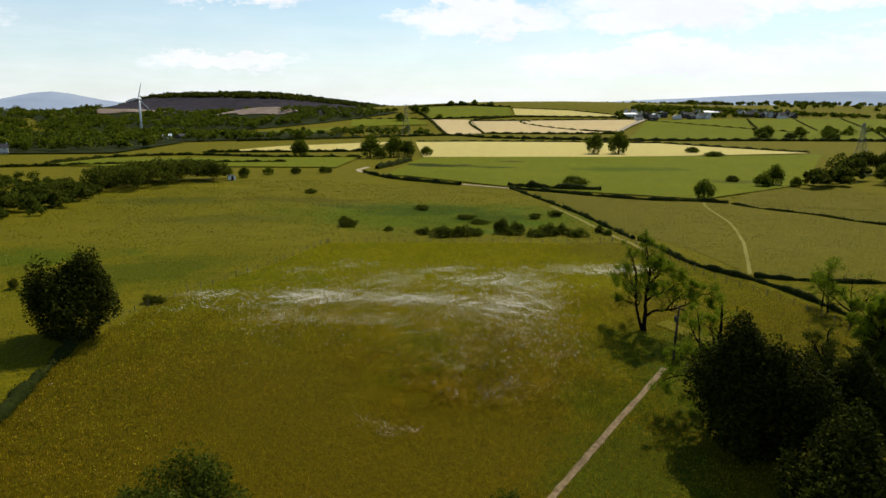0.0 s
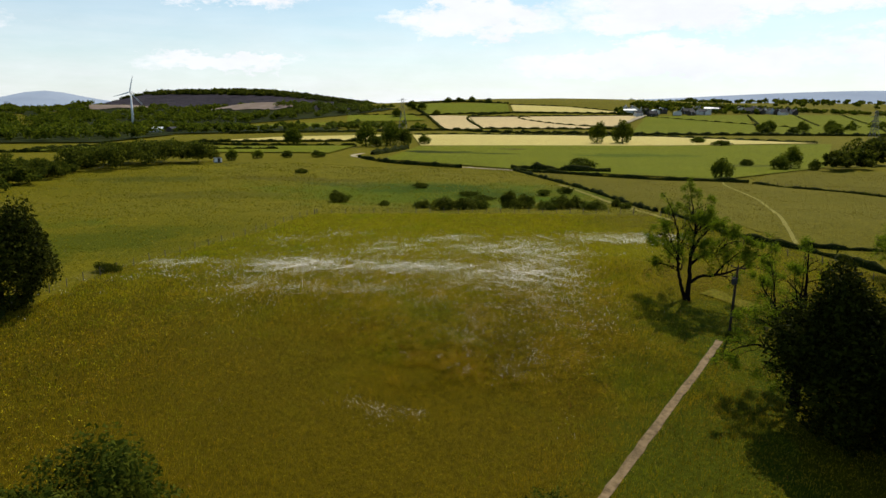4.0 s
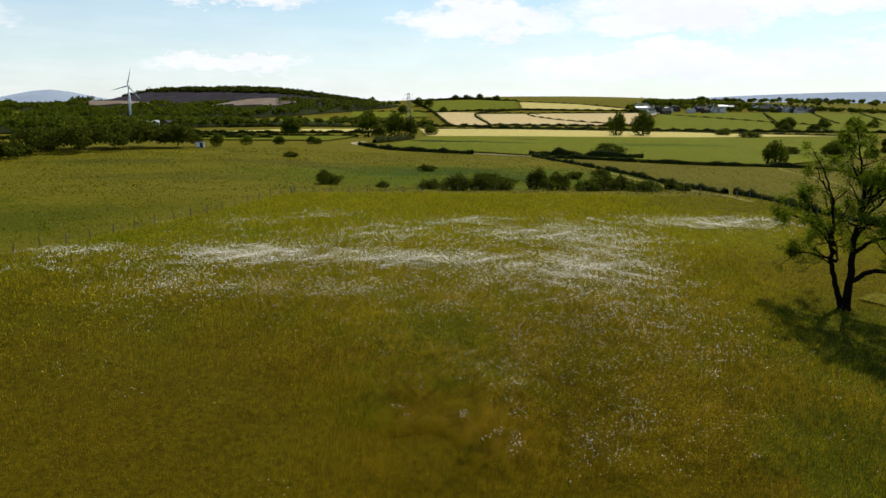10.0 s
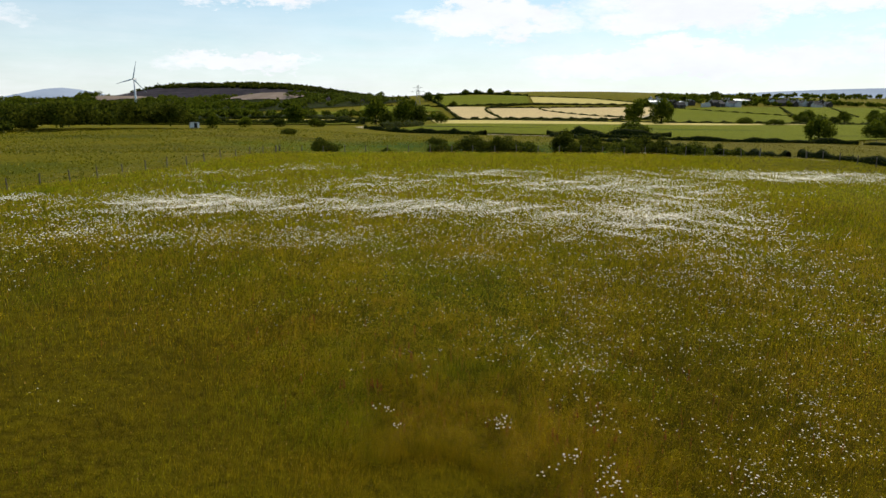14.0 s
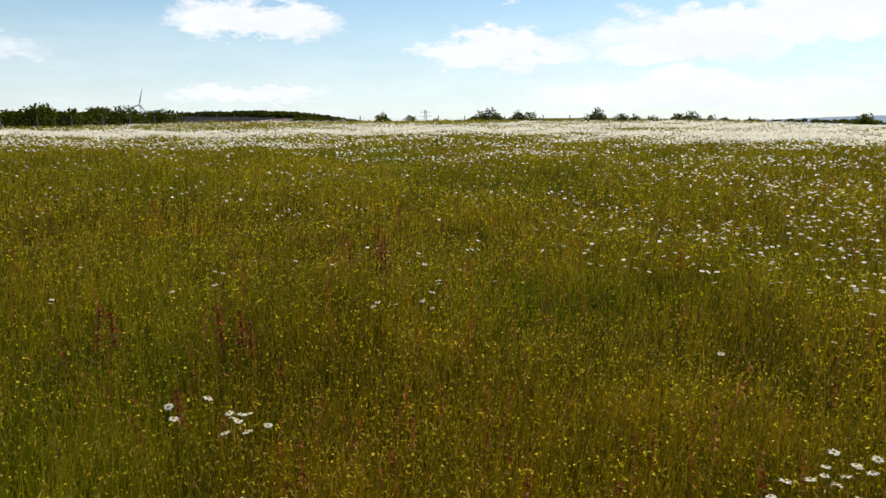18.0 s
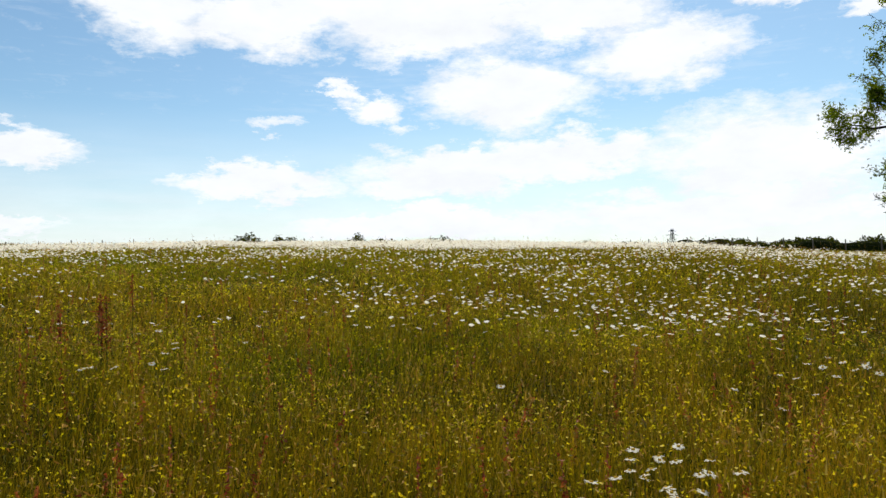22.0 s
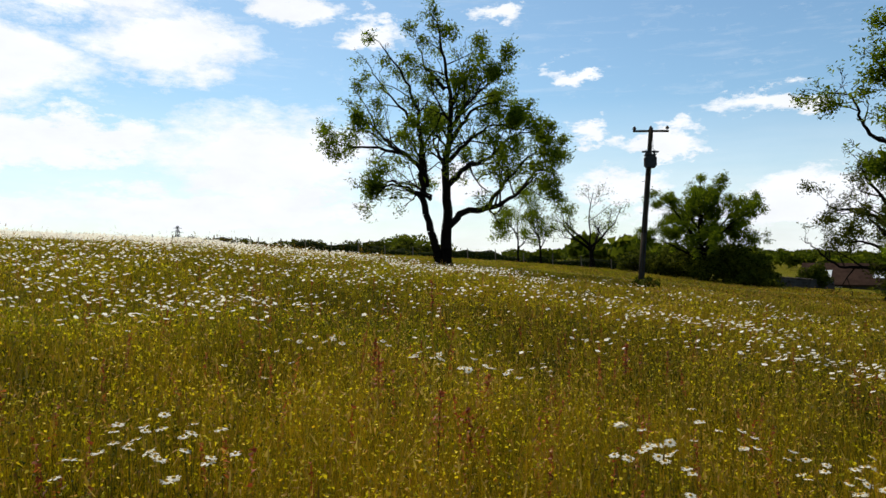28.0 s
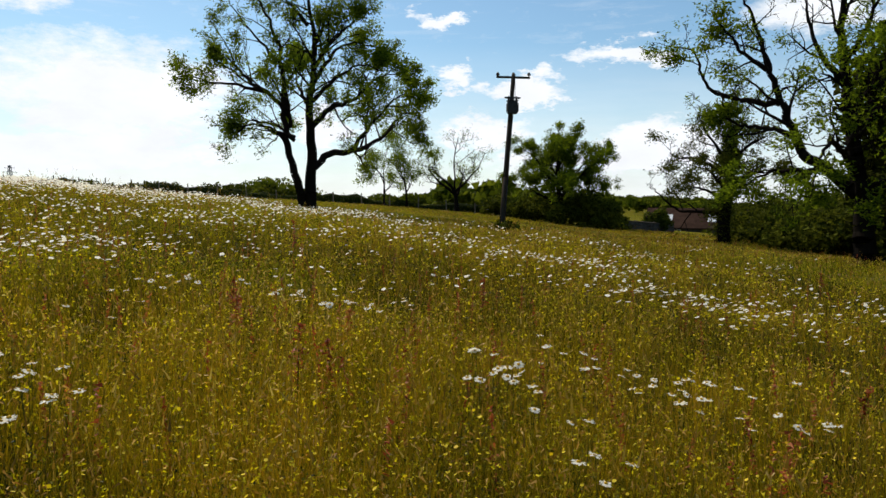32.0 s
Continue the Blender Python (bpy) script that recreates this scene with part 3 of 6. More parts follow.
    if ivy:
        some = segs[segs[:, 6] > 0.13]
        pick = some[rng.integers(0, len(some), ivy)]
        t = rng.random((ivy, 1))
        c = np.vstack([c, pick[:, :3] * (1 - t) + pick[:, 3:6] * t + rng.normal(0, 0.30, (ivy, 3))])
    c[:, 2] = np.maximum(c[:, 2], 0.15)
    v, f = cards(c, leaf_size, rng)
    part("crown", mesh_of("crown", v, f, M[leaf]), root)

    return root


def blob_points(rng, n, rx, ry, rz, lumps=9):
    """Points near the skin of a lumpy crown, its centre at the origin."""
    dirs = rng.normal(size=(lumps, 3))
    dirs /= np.linalg.norm(dirs, axis=1)[:, None]
    dirs[:, 2] = np.abs(dirs[:, 2]) * 1.15 - 0.42
    own = rng.uniform(0.20, 0.48, lumps)
    dirs *= (rng.uniform(0.70, 1.32, lumps) * (1.42 - own))[:, None]
    chance = own**2 / (own**2).sum()
    which = rng.choice(lumps, n, p=chance)
    d = rng.normal(size=(n, 3))
    d /= np.linalg.norm(d, axis=1)[:, None]
    shell = rng.uniform(0.55, 1.06, (n, 1))
    return (dirs[which] * 0.60 + d * own[which][:, None] * shell) * (rx, ry, rz)


def skirt(rng, n, rx, ry, tall):
    """Leafy lumps round the foot of a crown, drawn in towards the ground, with hollows between them."""
    a, z = rng.uniform(0, 2 * np.pi, n), rng.random(n) ** 0.8
    k = rng.uniform(0, 6, 4)
    wave = 1 + 0.16 * np.sin(3 * a + k[0]) + 0.13 * np.sin(5 * a + k[1] + 3 * z) + 0.10 * np.sin(9 * a + k[2] - 5 * z)
    f = (0.52 + 0.34 * np.sin(z * 1.9)) * wave * rng.uniform(0.72, 1.05, n)
    return np.c_[np.cos(a) * f * rx, np.sin(a) * f * ry, z * tall]


def uneven(c, wide, seed, much):
    """Pulls a crown out of round: taller and wider here, hollow there."""
    a = np.arctan2(c[:, 1], c[:, 0])
    out = 1 + much * (0.6 * np.sin(2 * a + seed) + 0.4 * np.sin(5 * a + 2.3 * seed))
    up = 1 + much * (np.sin(6.5 * c[:, 0] / wide + seed) * np.sin(6.5 * c[:, 1] / wide + 1.7 * seed) + 0.35 * np.sin(14 * c[:, 0] / wide) * np.sin(13 * c[:, 1] / wide + seed))
    return np.c_[c[:, 0] * out, c[:, 1] * out, c[:, 2] * up]


def round_tree(name, x, y, label, seed, tall, wide, leaf, leaf_size, count, category="tree", stem=0.22, group="", sink=0.1, low=0.30):
    """A full-crowned tree: trunk and forking limbs inside a lumpy crown of leaves."""
    rng = np.random.default_rng(seed)
    root = set_down(name, x, y, label, category, group, sink)
    segs, mid = [], tall * (low + 1) / 2
    top = np.array([rng.normal(0, 0.03 * tall), rng.normal(0, 0.03 * tall), tall * 0.62])
    segs.append((0, 0, 0, *(top * 0.45), stem * 1.4, stem))
    segs.append((*(top * 0.45), *top, stem, stem * 0.4))
    for _ in range(9):
        a, e = rng.uniform(0, 2 * np.pi), rng.uniform(0.2, 0.9)
        q = top * rng.uniform(0.4, 0.75)
        z = q + np.array([math.cos(a) * wide * 0.4, math.sin(a) * wide * 0.4, e * tall * 0.28])
        segs.append((*q, *z, stem * 0.5, stem * 0.12))
    v, f = tubes(segs, 5)
    part("trunk", mesh_of("trunk", v, f, M["bark"], None, True), root)
    c = blob_points(rng, count, wide / 2, wide / 2, tall * (1 - low) / 2 * 1.08, 30) + (0, 0, mid)
    if low < 0.1:
        c = np.vstack([c, skirt(rng, count // 3, wide / 2, wide / 2, tall * 0.6)])
    c = uneven(c, wide, seed, 0.2 if count > 5000 else 0.06)
    c[:, 2] = np.maximum(c[:, 2], 0.1)
    v, f = cards(c, leaf_size, rng, 0.6)
    part("crown", mesh_of("crown", v, f, M[leaf]), root)
    return root


def bush(name, x, y, label, seed, tall, wide, leaf, leaf_size, count, category="bush", group="", deep=None):
    """A low bush of leafy lumps that reaches the ground, on a few stems."""
    rng = np.random.default_rng(seed)
    root = set_down(name, x, y, label, category, group, 0.05)
    segs = [(0, 0, 0, *(rng.normal(0, 0.16) * wide, rng.normal(0, 0.16) * wide, tall * rng.uniform(0.5, 0.85)), 0.05 + 0.01 * tall, 0.015) for _ in range(7)]
    for seg in segs:
        v, f = tubes([seg], 5)
        part("stem", mesh_of("stem", v, f, M["bark"], None, True), root)
    c = blob_points(rng, count, wide / 2, (deep or wide) / 2, tall * 0.56, 18) + (0, 0, tall * 0.46)
    c = np.vstack([c, skirt(rng, count // 2, wide / 2, (deep or wide) / 2, tall * 0.6)])
    c = uneven(c, wide, seed, 0.28)
    c[:, 2] = np.abs(c[:, 2])
    v, f = cards(c, leaf_size, rng, 0.6)
    part("foliage", mesh_of("foliage", v, f, M[leaf]), root)
    return root


def hedge(label, line, tall, wide, leaf="hedge_leaf", leaf_size=0.3, density=26, ragged=0.6, seed=1, category="hedge"):
    """A hedgerow along a line: an inner mass, coloured dark as the shade among the leaves, and a coat of leaves, taller
    here and lower there.
    """
    pts = curve_of(line, 1.0 if density > 20 else 3.0)
    rng = np.random.default_rng(seed + len(pts))
    s = np.r_[0, np.cumsum(np.linalg.norm(np.diff(pts, axis=0), axis=1))]
    size = 1 + ragged * (np.sin(s * 0.37 + seed) * 0.5 + np.sin(s * 1.13 + 2 * seed) * 0.35 + rng.normal(0, 0.18, len(s)))
    size = np.clip(size, 0.35, 2.2)
    d = np.gradient(pts, axis=0)
    side = np.c_[d[:, 1], -d[:, 0]] / np.linalg.norm(d, axis=1)[:, None]
    z = height(pts[:, 0], pts[:, 1])
    mid = np.r_[pts.mean(0), float(height(*pts.mean(0)))]
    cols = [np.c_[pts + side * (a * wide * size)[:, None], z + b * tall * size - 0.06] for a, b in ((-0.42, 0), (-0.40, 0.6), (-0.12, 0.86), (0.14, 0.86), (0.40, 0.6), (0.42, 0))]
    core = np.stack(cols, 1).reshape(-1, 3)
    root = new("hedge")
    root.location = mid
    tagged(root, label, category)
    # solid core behind the leaves, its near-black colour standing for the shade inside
    part("bank", mesh_of("bank", core - mid, grid_faces(len(pts), 6), M["leaf_shade"]), root)
    n = int(s[-1] * density * (tall + wide) / 3)
    at = rng.random(n) * s[-1]
    h = np.interp(at, s, size)
    ang = rng.uniform(-0.15, np.pi + 0.15, n)
    px, py = (np.interp(at, s, pts[:, i]) for i in (0, 1))
    sx, sy = (np.interp(at, s, side[:, i]) for i in (0, 1))
    off, up = np.cos(ang) * 0.5 * wide * h * rng.uniform(0.85, 1.2, n), np.abs(np.sin(ang)) ** 0.6 * tall * h * rng.uniform(0.75, 1.12, n)
    c = np.c_[px + sx * off, py + sy * off, np.interp(at, s, z) + np.maximum(up * rng.uniform(0.35, 1, n) ** 0.5, 0.05)]
    v, f = cards(c - mid, leaf_size, rng, 0.65)
    part("foliage", mesh_of("foliage", v, f, M[leaf]), root)
    return root


# ---- fields, tracks and hedges ----
field("long pale hay field mown to straw", "straw", (-185, 582), (-66, 590), (-52, 712), (-150, 650))
field("wide pale hay field mown to straw", "straw", (-14, 512), (90, 520), (125, 716), (-28, 706))
field("pale mown hay field beside the lane", "straw", (90, 522), (300, 575), (215, 705), (125, 716))
field("dry tan field on the low hill", "tan", (3, 812), (44, 830), (36, 996), (-21, 1010))
field("dry tan field on the hillside", "tan", (47, 835), (200, 843), (112, 985), (38, 980))
field("pale dry field near the hill's brow", "tan", (130, 918), (215, 868), (273, 1008), (117, 988))
field("straw-coloured strip on the hilltop", "straw", (104, 1050), (278, 1034), (190, 1110), (107, 1132))
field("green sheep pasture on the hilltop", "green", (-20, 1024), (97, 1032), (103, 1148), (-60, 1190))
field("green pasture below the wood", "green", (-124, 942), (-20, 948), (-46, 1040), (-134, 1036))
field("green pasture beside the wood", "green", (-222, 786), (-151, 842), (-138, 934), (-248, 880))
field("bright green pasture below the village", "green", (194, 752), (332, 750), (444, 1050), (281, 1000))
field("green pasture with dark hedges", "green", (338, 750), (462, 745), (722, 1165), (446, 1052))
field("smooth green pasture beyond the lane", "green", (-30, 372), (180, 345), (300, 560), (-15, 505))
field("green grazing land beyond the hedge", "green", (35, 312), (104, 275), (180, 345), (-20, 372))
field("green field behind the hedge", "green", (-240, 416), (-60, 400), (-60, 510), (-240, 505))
field("dun rough pasture beyond the stone track", "olive", (52, 205), (66, 141), (108, 262), (40, 300), lift=-0.06)
field("dun rough pasture with a trodden path", "olive", (64, 141), (180, 130), (190, 235), (106, 262), lift=-0.05)
field("dun rough pasture by the copse", "olive", (112, 262), (190, 235), (190, 320), (150, 335), lift=-0.05)
# dark sheets whose colour gives the wood floor its shade between the crowns
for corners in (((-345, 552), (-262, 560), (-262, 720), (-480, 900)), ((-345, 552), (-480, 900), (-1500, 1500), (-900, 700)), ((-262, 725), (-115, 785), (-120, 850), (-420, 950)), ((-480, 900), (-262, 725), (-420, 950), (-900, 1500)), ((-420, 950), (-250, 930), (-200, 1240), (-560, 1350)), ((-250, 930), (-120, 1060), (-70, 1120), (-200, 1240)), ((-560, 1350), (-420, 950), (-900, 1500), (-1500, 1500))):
    field("wood floor coloured dark as the shade under the trees", "leaf_shade", *corners, lift=0.9)
patch("pale heap of quarry spoil", "scree", -312, 1180, 66, 52, 0, 301, 2.0)
patch("pale worked bench of the quarry", "scree", -570, 1300, 60, 40, 0, 302, 2.0)
field("bare grey rock of the quarry face", "rock", (-700, 1380), (-130, 1110), (-165, 1330), (-720, 1500))
field("upper grey benches of the quarry face", "rock", (-720, 1500), (-165, 1330), (-200, 1720), (-790, 1720))
strip("path", "trodden earth footpath through the meadow", "dirt", ((4, 44), (9, 56), (13, 63), (17, 69), (23, 78), (29, 87), (33.5, 94)), 0.8, 0.06, "path")
strip("verge", "short pale grass verge along the foot of the meadow", "verge", ((38, 111), (43, 104.5), (46, 99.5), (47.5, 95), (49, 90.5), (54, 87), (62, 86)), 3.0, 0.12, "grass")
strip("track", "faint pale farm track beside the hedge", "faint", ((40, 250), (45.5, 215), (47, 195), (47.5, 178), (49, 162)), 1.3, 0.10)
strip("path", "narrow trodden path across the pasture", "faint", ((101, 266), (97, 253), (92, 225), (89, 209), (80, 180), (73, 161), (66, 142)), 0.8, 0.14, "path")
strip("lane", "pale farm lane between low hedges", "chalk", ((31, 311), (9, 330), (-8, 347), (-27, 366), (-46, 390), (-44, 420)), 3.0, 0.15)
strip("lane", "pale lane climbing to the village", "chalk", ((207, 852), (240, 930), (283, 1012)), 7.0, 1.6)

HEDGES = (
    ("dense dark hedge beside the stone track", ((31, 312), (45, 240), (50, 207), (51, 178)), 1.15, 1.0, 26),
    ("low dark wall hedge along the farm track", ((52, 176), (56, 150), (65, 137), (70, 126), (73, 114), (76, 103)), 1.1, 1.0, 34),
    ("dark field hedge with gaps", ((32, 308), (46, 298), (66, 281), (83, 271), (99, 269), (110, 265)), 1.5, 1.5, 16),
    ("thick overgrown dark green hedge", ((31, 320), (46, 310), (70, 304)), 2.6, 2.6, 14),
    ("low trimmed hedge beside the lane", ((-42, 382), (-27, 360), (-8, 341), (9, 325)), 1.8, 1.8, 14),
    ("green hedge on the bend of the lane", ((-38, 410), (-29, 447), (-22, 482)), 2.8, 3.0, 14),
    ("gappy hedge and fence across the pasture", ((110, 262), (115, 248), (126, 234), (139, 212), (190, 180)), 0.9, 1.0, 16),
    ("low dark hedge between pastures", ((66, 140), (78, 138), (94, 138), (160, 140)), 0.9, 0.8, 26),
    ("dry hedge bank beside the meadow", ((-54, 99), (-53, 86), (-52, 77), (-52, 66)), 1.3, 1.8, 34),
    ("straight dark field hedge", ((-262, 404), (-214, 421), (-172, 442), (-100, 452)), 1.9, 1.8, 8),
    ("long dark field hedge", ((-250, 444), (-246, 512), (-198, 542), (-118, 517), (-59, 511)), 2.0, 2.0, 8),
    ("dark hedge of a far field", ((-195, 574), (-66, 585), (-50, 630), (-46, 716)), 2.2, 2.2, 6),
    ("hedge at the foot of the hill", ((-215, 735), (-110, 770), (3, 806), (60, 770), (210, 750), (335, 748), (470, 742)), 3.2, 3.0, 6),
    ("hedge round the hay field", ((-26, 708), (125, 718), (215, 708), (300, 580)), 2.2, 2.2, 6),
    ("dark hedge on the hillside", ((3, 810), (-21, 1012), (-60, 1195)), 2.6, 2.6, 5),
    ("dark hedge on the hillside", ((46, 832), (37, 985), (105, 1040)), 2.6, 2.6, 5),
    ("dark hedge on the hillside", ((45, 832), (130, 838), (205, 846), (216, 868)), 2.4, 2.4, 5),
    ("dark hedge on the hillside", ((205, 848), (128, 920), (114, 988), (275, 1012)), 2.4, 2.4, 5),
    ("dark hedge along the brow", ((37, 985), (114, 990)), 2.4, 2.4, 5),
    ("dark hedge along the brow", ((-130, 1040), (-20, 1020), (100, 1035), (280, 1035)), 2.6, 2.4, 5),
    ("dark hedge on the hilltop", ((106, 1136), (190, 1112), (281, 1036)), 2.4, 2.4, 5),
    ("dark hedge along the skyline", ((-60, 1195), (20, 1210), (105, 1150)), 3.4, 3.0, 5),
    ("dark hedge below the village", ((280, 1000), (360, 940), (440, 860)), 2.4, 2.4, 5),
    ("dark hedge below the village", ((444, 1052), (395, 900), (335, 750)), 2.6, 2.4, 5),
    ("dark hedge on the far pasture", ((530, 1090), (470, 900)), 2.4, 2.4, 5),
    ("dark hedge on the far pasture", ((620, 1120), (540, 900), (465, 745)), 2.4, 2.4, 5),
)
for i, (label, line, tall, wide, density) in enumerate(HEDGES):
    hedge(label, line, tall, wide, leaf_size=0.26 if density > 20 else 0.5 if density > 10 else 1.1, density=density, seed=i)

# ---- the trees beside the meadow ----
limbed_tree("ash_tree", 34.3, 107.6, "tall two-stemmed ash thinning at the top, leaning over the meadow", 7, 56, 0.075, (
    # the main stem and the leaning one
    (0.40, 0.04, 0.8, ((0, 0, 0), (0.1, 0, 3.0), (0.0, 0.1, 6.1), (0.3, 0.2, 8.2), (0.35, 0.2, 10.2), (0.0, 0.0, 12.4), (-0.5, -0.2, 15.0))),
    (0.29, 0.03, 0.35, ((-0.25, -0.1, 0.0), (-0.75, -0.4, 1.8), (-1.35, -0.6, 4.4), (-1.45, -0.7, 7.3), (-1.7, -0.8, 9.4), (-2.4, -0.8, 11.3), (-3.8, -0.6, 13.4))),
    # the low limbs to the east and their risers
    (0.24, 0.03, 1.0, ((0.15, 0, 2.6), (1.2, 0.9, 3.5), (2.8, 2.2, 3.9), (4.6, 4.0, 4.8), (6.3, 5.6, 6.6), (7.6, 6.6, 6.6), (8.1, 7.0, 5.0))),
    (0.16, 0.02, 1.0, ((2.6, 2.0, 3.9), (3.8, 2.0, 5.4), (5.6, 2.8, 7.4), (7.0, 3.6, 7.8))),
    (0.20, 0.03, 1.0, ((0.05, 0, 5.0), (1.2, 0.4, 6.2), (2.6, 1.4, 6.9), (4.2, 2.0, 8.4), (5.8, 2.6, 8.9))),
    (0.18, 0.02, 1.0, ((0.2, 0.2, 7.6), (1.2, 1.0, 9.2), (2.4, 1.8, 10.4), (4.2, 2.2, 10.4))),
    (0.15, 0.02, 0.9, ((0.3, 0.2, 8.6), (1.4, -0.6, 10.0), (2.6, -1.0, 11.2), (3.2, -1.2, 12.0))),
    (0.15, 0.02, 0.9, ((0.2, 0.1, 6.6), (1.4, -1.2, 7.6), (2.8, -2.2, 8.4), (4.2, -2.8, 8.0))),
    (0.14, 0.02, 0.5, ((0.3, 0.2, 9.8), (1.0, 0.4, 11.4), (1.6, 0.6, 13.2))),
    # the limbs over the meadow
    (0.17, 0.02, 0.55, ((-1.15, -0.6, 5.6), (-2.4, -0.2, 7.0), (-3.8, 0.6, 8.0), (-4.8, 1.0, 9.8), (-5.4, 1.2, 10.8))),
    (0.13, 0.02, 0.55, ((-2.4, -0.2, 7.0), (-4.4, 0.2, 7.4), (-6.0, 0.6, 7.6), (-7.2, 0.8, 8.2))),
    (0.13, 0.02, 0.55, ((-0.9, -0.5, 4.2), (-2.2, -1.6, 4.8), (-3.4, -2.4, 4.8), (-4.2, -2.6, 4.0))),
    (0.12, 0.02, 0.55, ((-0.9, -0.5, 4.4), (-2.0, 1.2, 5.2), (-3.6, 2.6, 5.6), (-4.6, 3.4, 4.8))),
    (0.12, 0.02, 0.25, ((-1.3, -0.7, 8.2), (-2.8, 0.4, 10.0), (-4.2, 1.0, 11.8), (-4.8, 1.2, 12.8))),
    (0.12, 0.02, 0.3, ((-0.1, 0.1, 11.0), (-1.2, 0.8, 12.6), (-1.8, 1.2, 14.2))),
    (0.14, 0.02, 0.8, ((0.1, 0.1, 6.2), (-0.6, 2.2, 7.6), (-0.8, 4.0, 8.8), (-0.6, 5.0, 10.2))),
    (0.13, 0.02, 0.55, ((-1.1, -0.6, 5.0), (-1.2, -2.4, 6.6), (-1.6, -3.8, 7.6))),
))
limbed_tree("ash_tree", 34.9, 78.6, "large old ash with dying upper limbs", 11, 98, 0.09, (
    (0.52, 0.06, 0.4, ((0, 0, 0), (-0.1, 0, 1.6), (-0.2, 0.1, 3.3), (-0.6, 0.2, 4.8), (-0.8, 0.3, 6.0), (-1.0, 0.3, 7.8), (-1.3, 0.4, 9.8), (-1.3, 0.4, 12.2), (-1.0, 0.2, 14.6))),
    (0.32, 0.04, 0.3, ((-0.2, 0.0, 2.9), (-1.3, -0.6, 4.1), (-2.6, -1.0, 5.1), (-3.2, -1.2, 6.6), (-3.7, -1.3, 7.8), (-4.2, -1.4, 9.4), (-4.8, -1.5, 11.2), (-5.4, -1.6, 12.4))),
    (0.16, 0.02, 0.55, ((-3.6, -1.2, 7.4), (-5.0, -1.0, 7.6), (-6.4, -0.9, 8.1), (-7.1, -0.8, 9.0), (-7.5, -0.7, 10.2), (-8.6, -0.6, 10.6))),
    (0.15, 0.02, 0.62, ((-3.0, -1.1, 5.9), (-4.2, -0.6, 6.4), (-5.4, -0.2, 6.6), (-6.6, 0.0, 7.4))),
    (0.18, 0.02, 0.7, ((-1.6, -0.7, 4.4), (-2.8, 0.4, 4.4), (-4.2, 1.0, 4.3), (-5.4, 1.4, 3.8))),
    (0.22, 0.03, 0.45, ((-0.1, 0.1, 3.2), (0.7, 0.2, 4.0), (1.4, 0.3, 5.2), (2.2, 0.3, 6.8), (2.8, 0.2, 8.8), (3.4, 0.2, 11.0))),
    (0.20, 0.03, 0.45, ((-0.8, 0.2, 5.8), (0.4, 0.8, 7.2), (1.4, 1.4, 8.4), (2.4, 1.8, 10.6))),
    (0.20, 0.03, 0.62, ((-0.4, 0.0, 4.2), (-1.0, -2.0, 5.0), (-1.4, -3.8, 5.4), (-1.6, -5.4, 4.8), (-1.8, -6.4, 3.8))),
    (0.16, 0.02, 0.62, ((-0.8, 0.0, 5.4), (-0.4, -1.8, 7.0), (0.2, -3.6, 8.2), (0.4, -5.0, 8.6))),
    (0.18, 0.02, 0.55, ((-0.6, 0.2, 5.0), (-0.4, 2.0, 6.4), (0.0, 3.8, 7.4), (0.2, 5.2, 8.6))),
    (0.17, 0.02, 0.3, ((-1.1, 0.3, 8.2), (-2.2, 0.4, 9.8), (-2.8, 0.6, 11.8), (-3.0, 0.6, 13.6))),
    (0.14, 0.02, 0.4, ((-1.2, 0.3, 9.0), (-0.2, -0.8, 10.8), (0.6, -1.4, 13.0))),
    (0.14, 0.02, 0.5, ((-4.0, -1.4, 8.8), (-5.2, -2.0, 9.8), (-6.2, -2.4, 11.2))),
    (0.16, 0.02, 0.62, ((-0.2, 0.0, 3.4), (1.0, -1.4, 4.2), (2.4, -2.6, 4.6), (3.6, -3.2, 4.0))),
))
limbed_tree("ivy_tree", 51.0, 85.0, "broken ash with an ivy-covered trunk", 15, 88, 0.10, (
    (0.50, 0.08, 0.55, ((0, 0, 0), (0.1, 0, 2.2), (0.3, 0.1, 4.2), (0.5, 0.1, 6.2), (0.3, 0.2, 8.0), (0.1, 0.2, 9.2))),
    (0.16, 0.02, 0.05, ((0.0, 0.1, 2.2), (-1.4, 0.3, 2.3), (-3.0, 0.4, 2.4), (-4.2, 0.5, 3.4), (-5.0, 0.5, 4.2))),
    (0.18, 0.02, 0.5, ((0.3, 0.1, 4.6), (-0.8, 0.3, 5.4), (-2.0, 0.5, 6.0), (-3.4, 0.6, 6.2), (-3.8, 0.6, 6.8))),
    (0.18, 0.02, 0.5, ((0.4, 0.1, 5.4), (-0.6, -0.4, 6.8), (-1.4, -0.8, 8.0), (-1.8, -1.0, 9.0))),
    (0.18, 0.02, 0.62, ((0.3, 0.1, 4.0), (1.4, 0.4, 4.8), (2.8, 0.8, 5.2), (4.0, 1.0, 5.0))),
    (0.16, 0.02, 0.5, ((0.4, 0.1, 5.8), (1.4, -0.6, 6.8), (2.6, -1.0, 7.4))),
    (0.16, 0.02, 0.55, ((0.2, 0.0, 3.6), (-0.6, -1.6, 4.6), (-1.0, -3.0, 5.0))),
    (0.16, 0.02, 0.55, ((0.2, 0.0, 3.8), (0.2, 1.8, 5.0), (0.0, 3.4, 5.8))),
    (0.15, 0.02, 0.62, ((0.1, 0.0, 3.0), (-1.2, 1.0, 3.8), (-2.4, 1.6, 4.0), (-3.2, 1.8, 3.6))),
), leaf="hedge_leaf", ivy=9000)
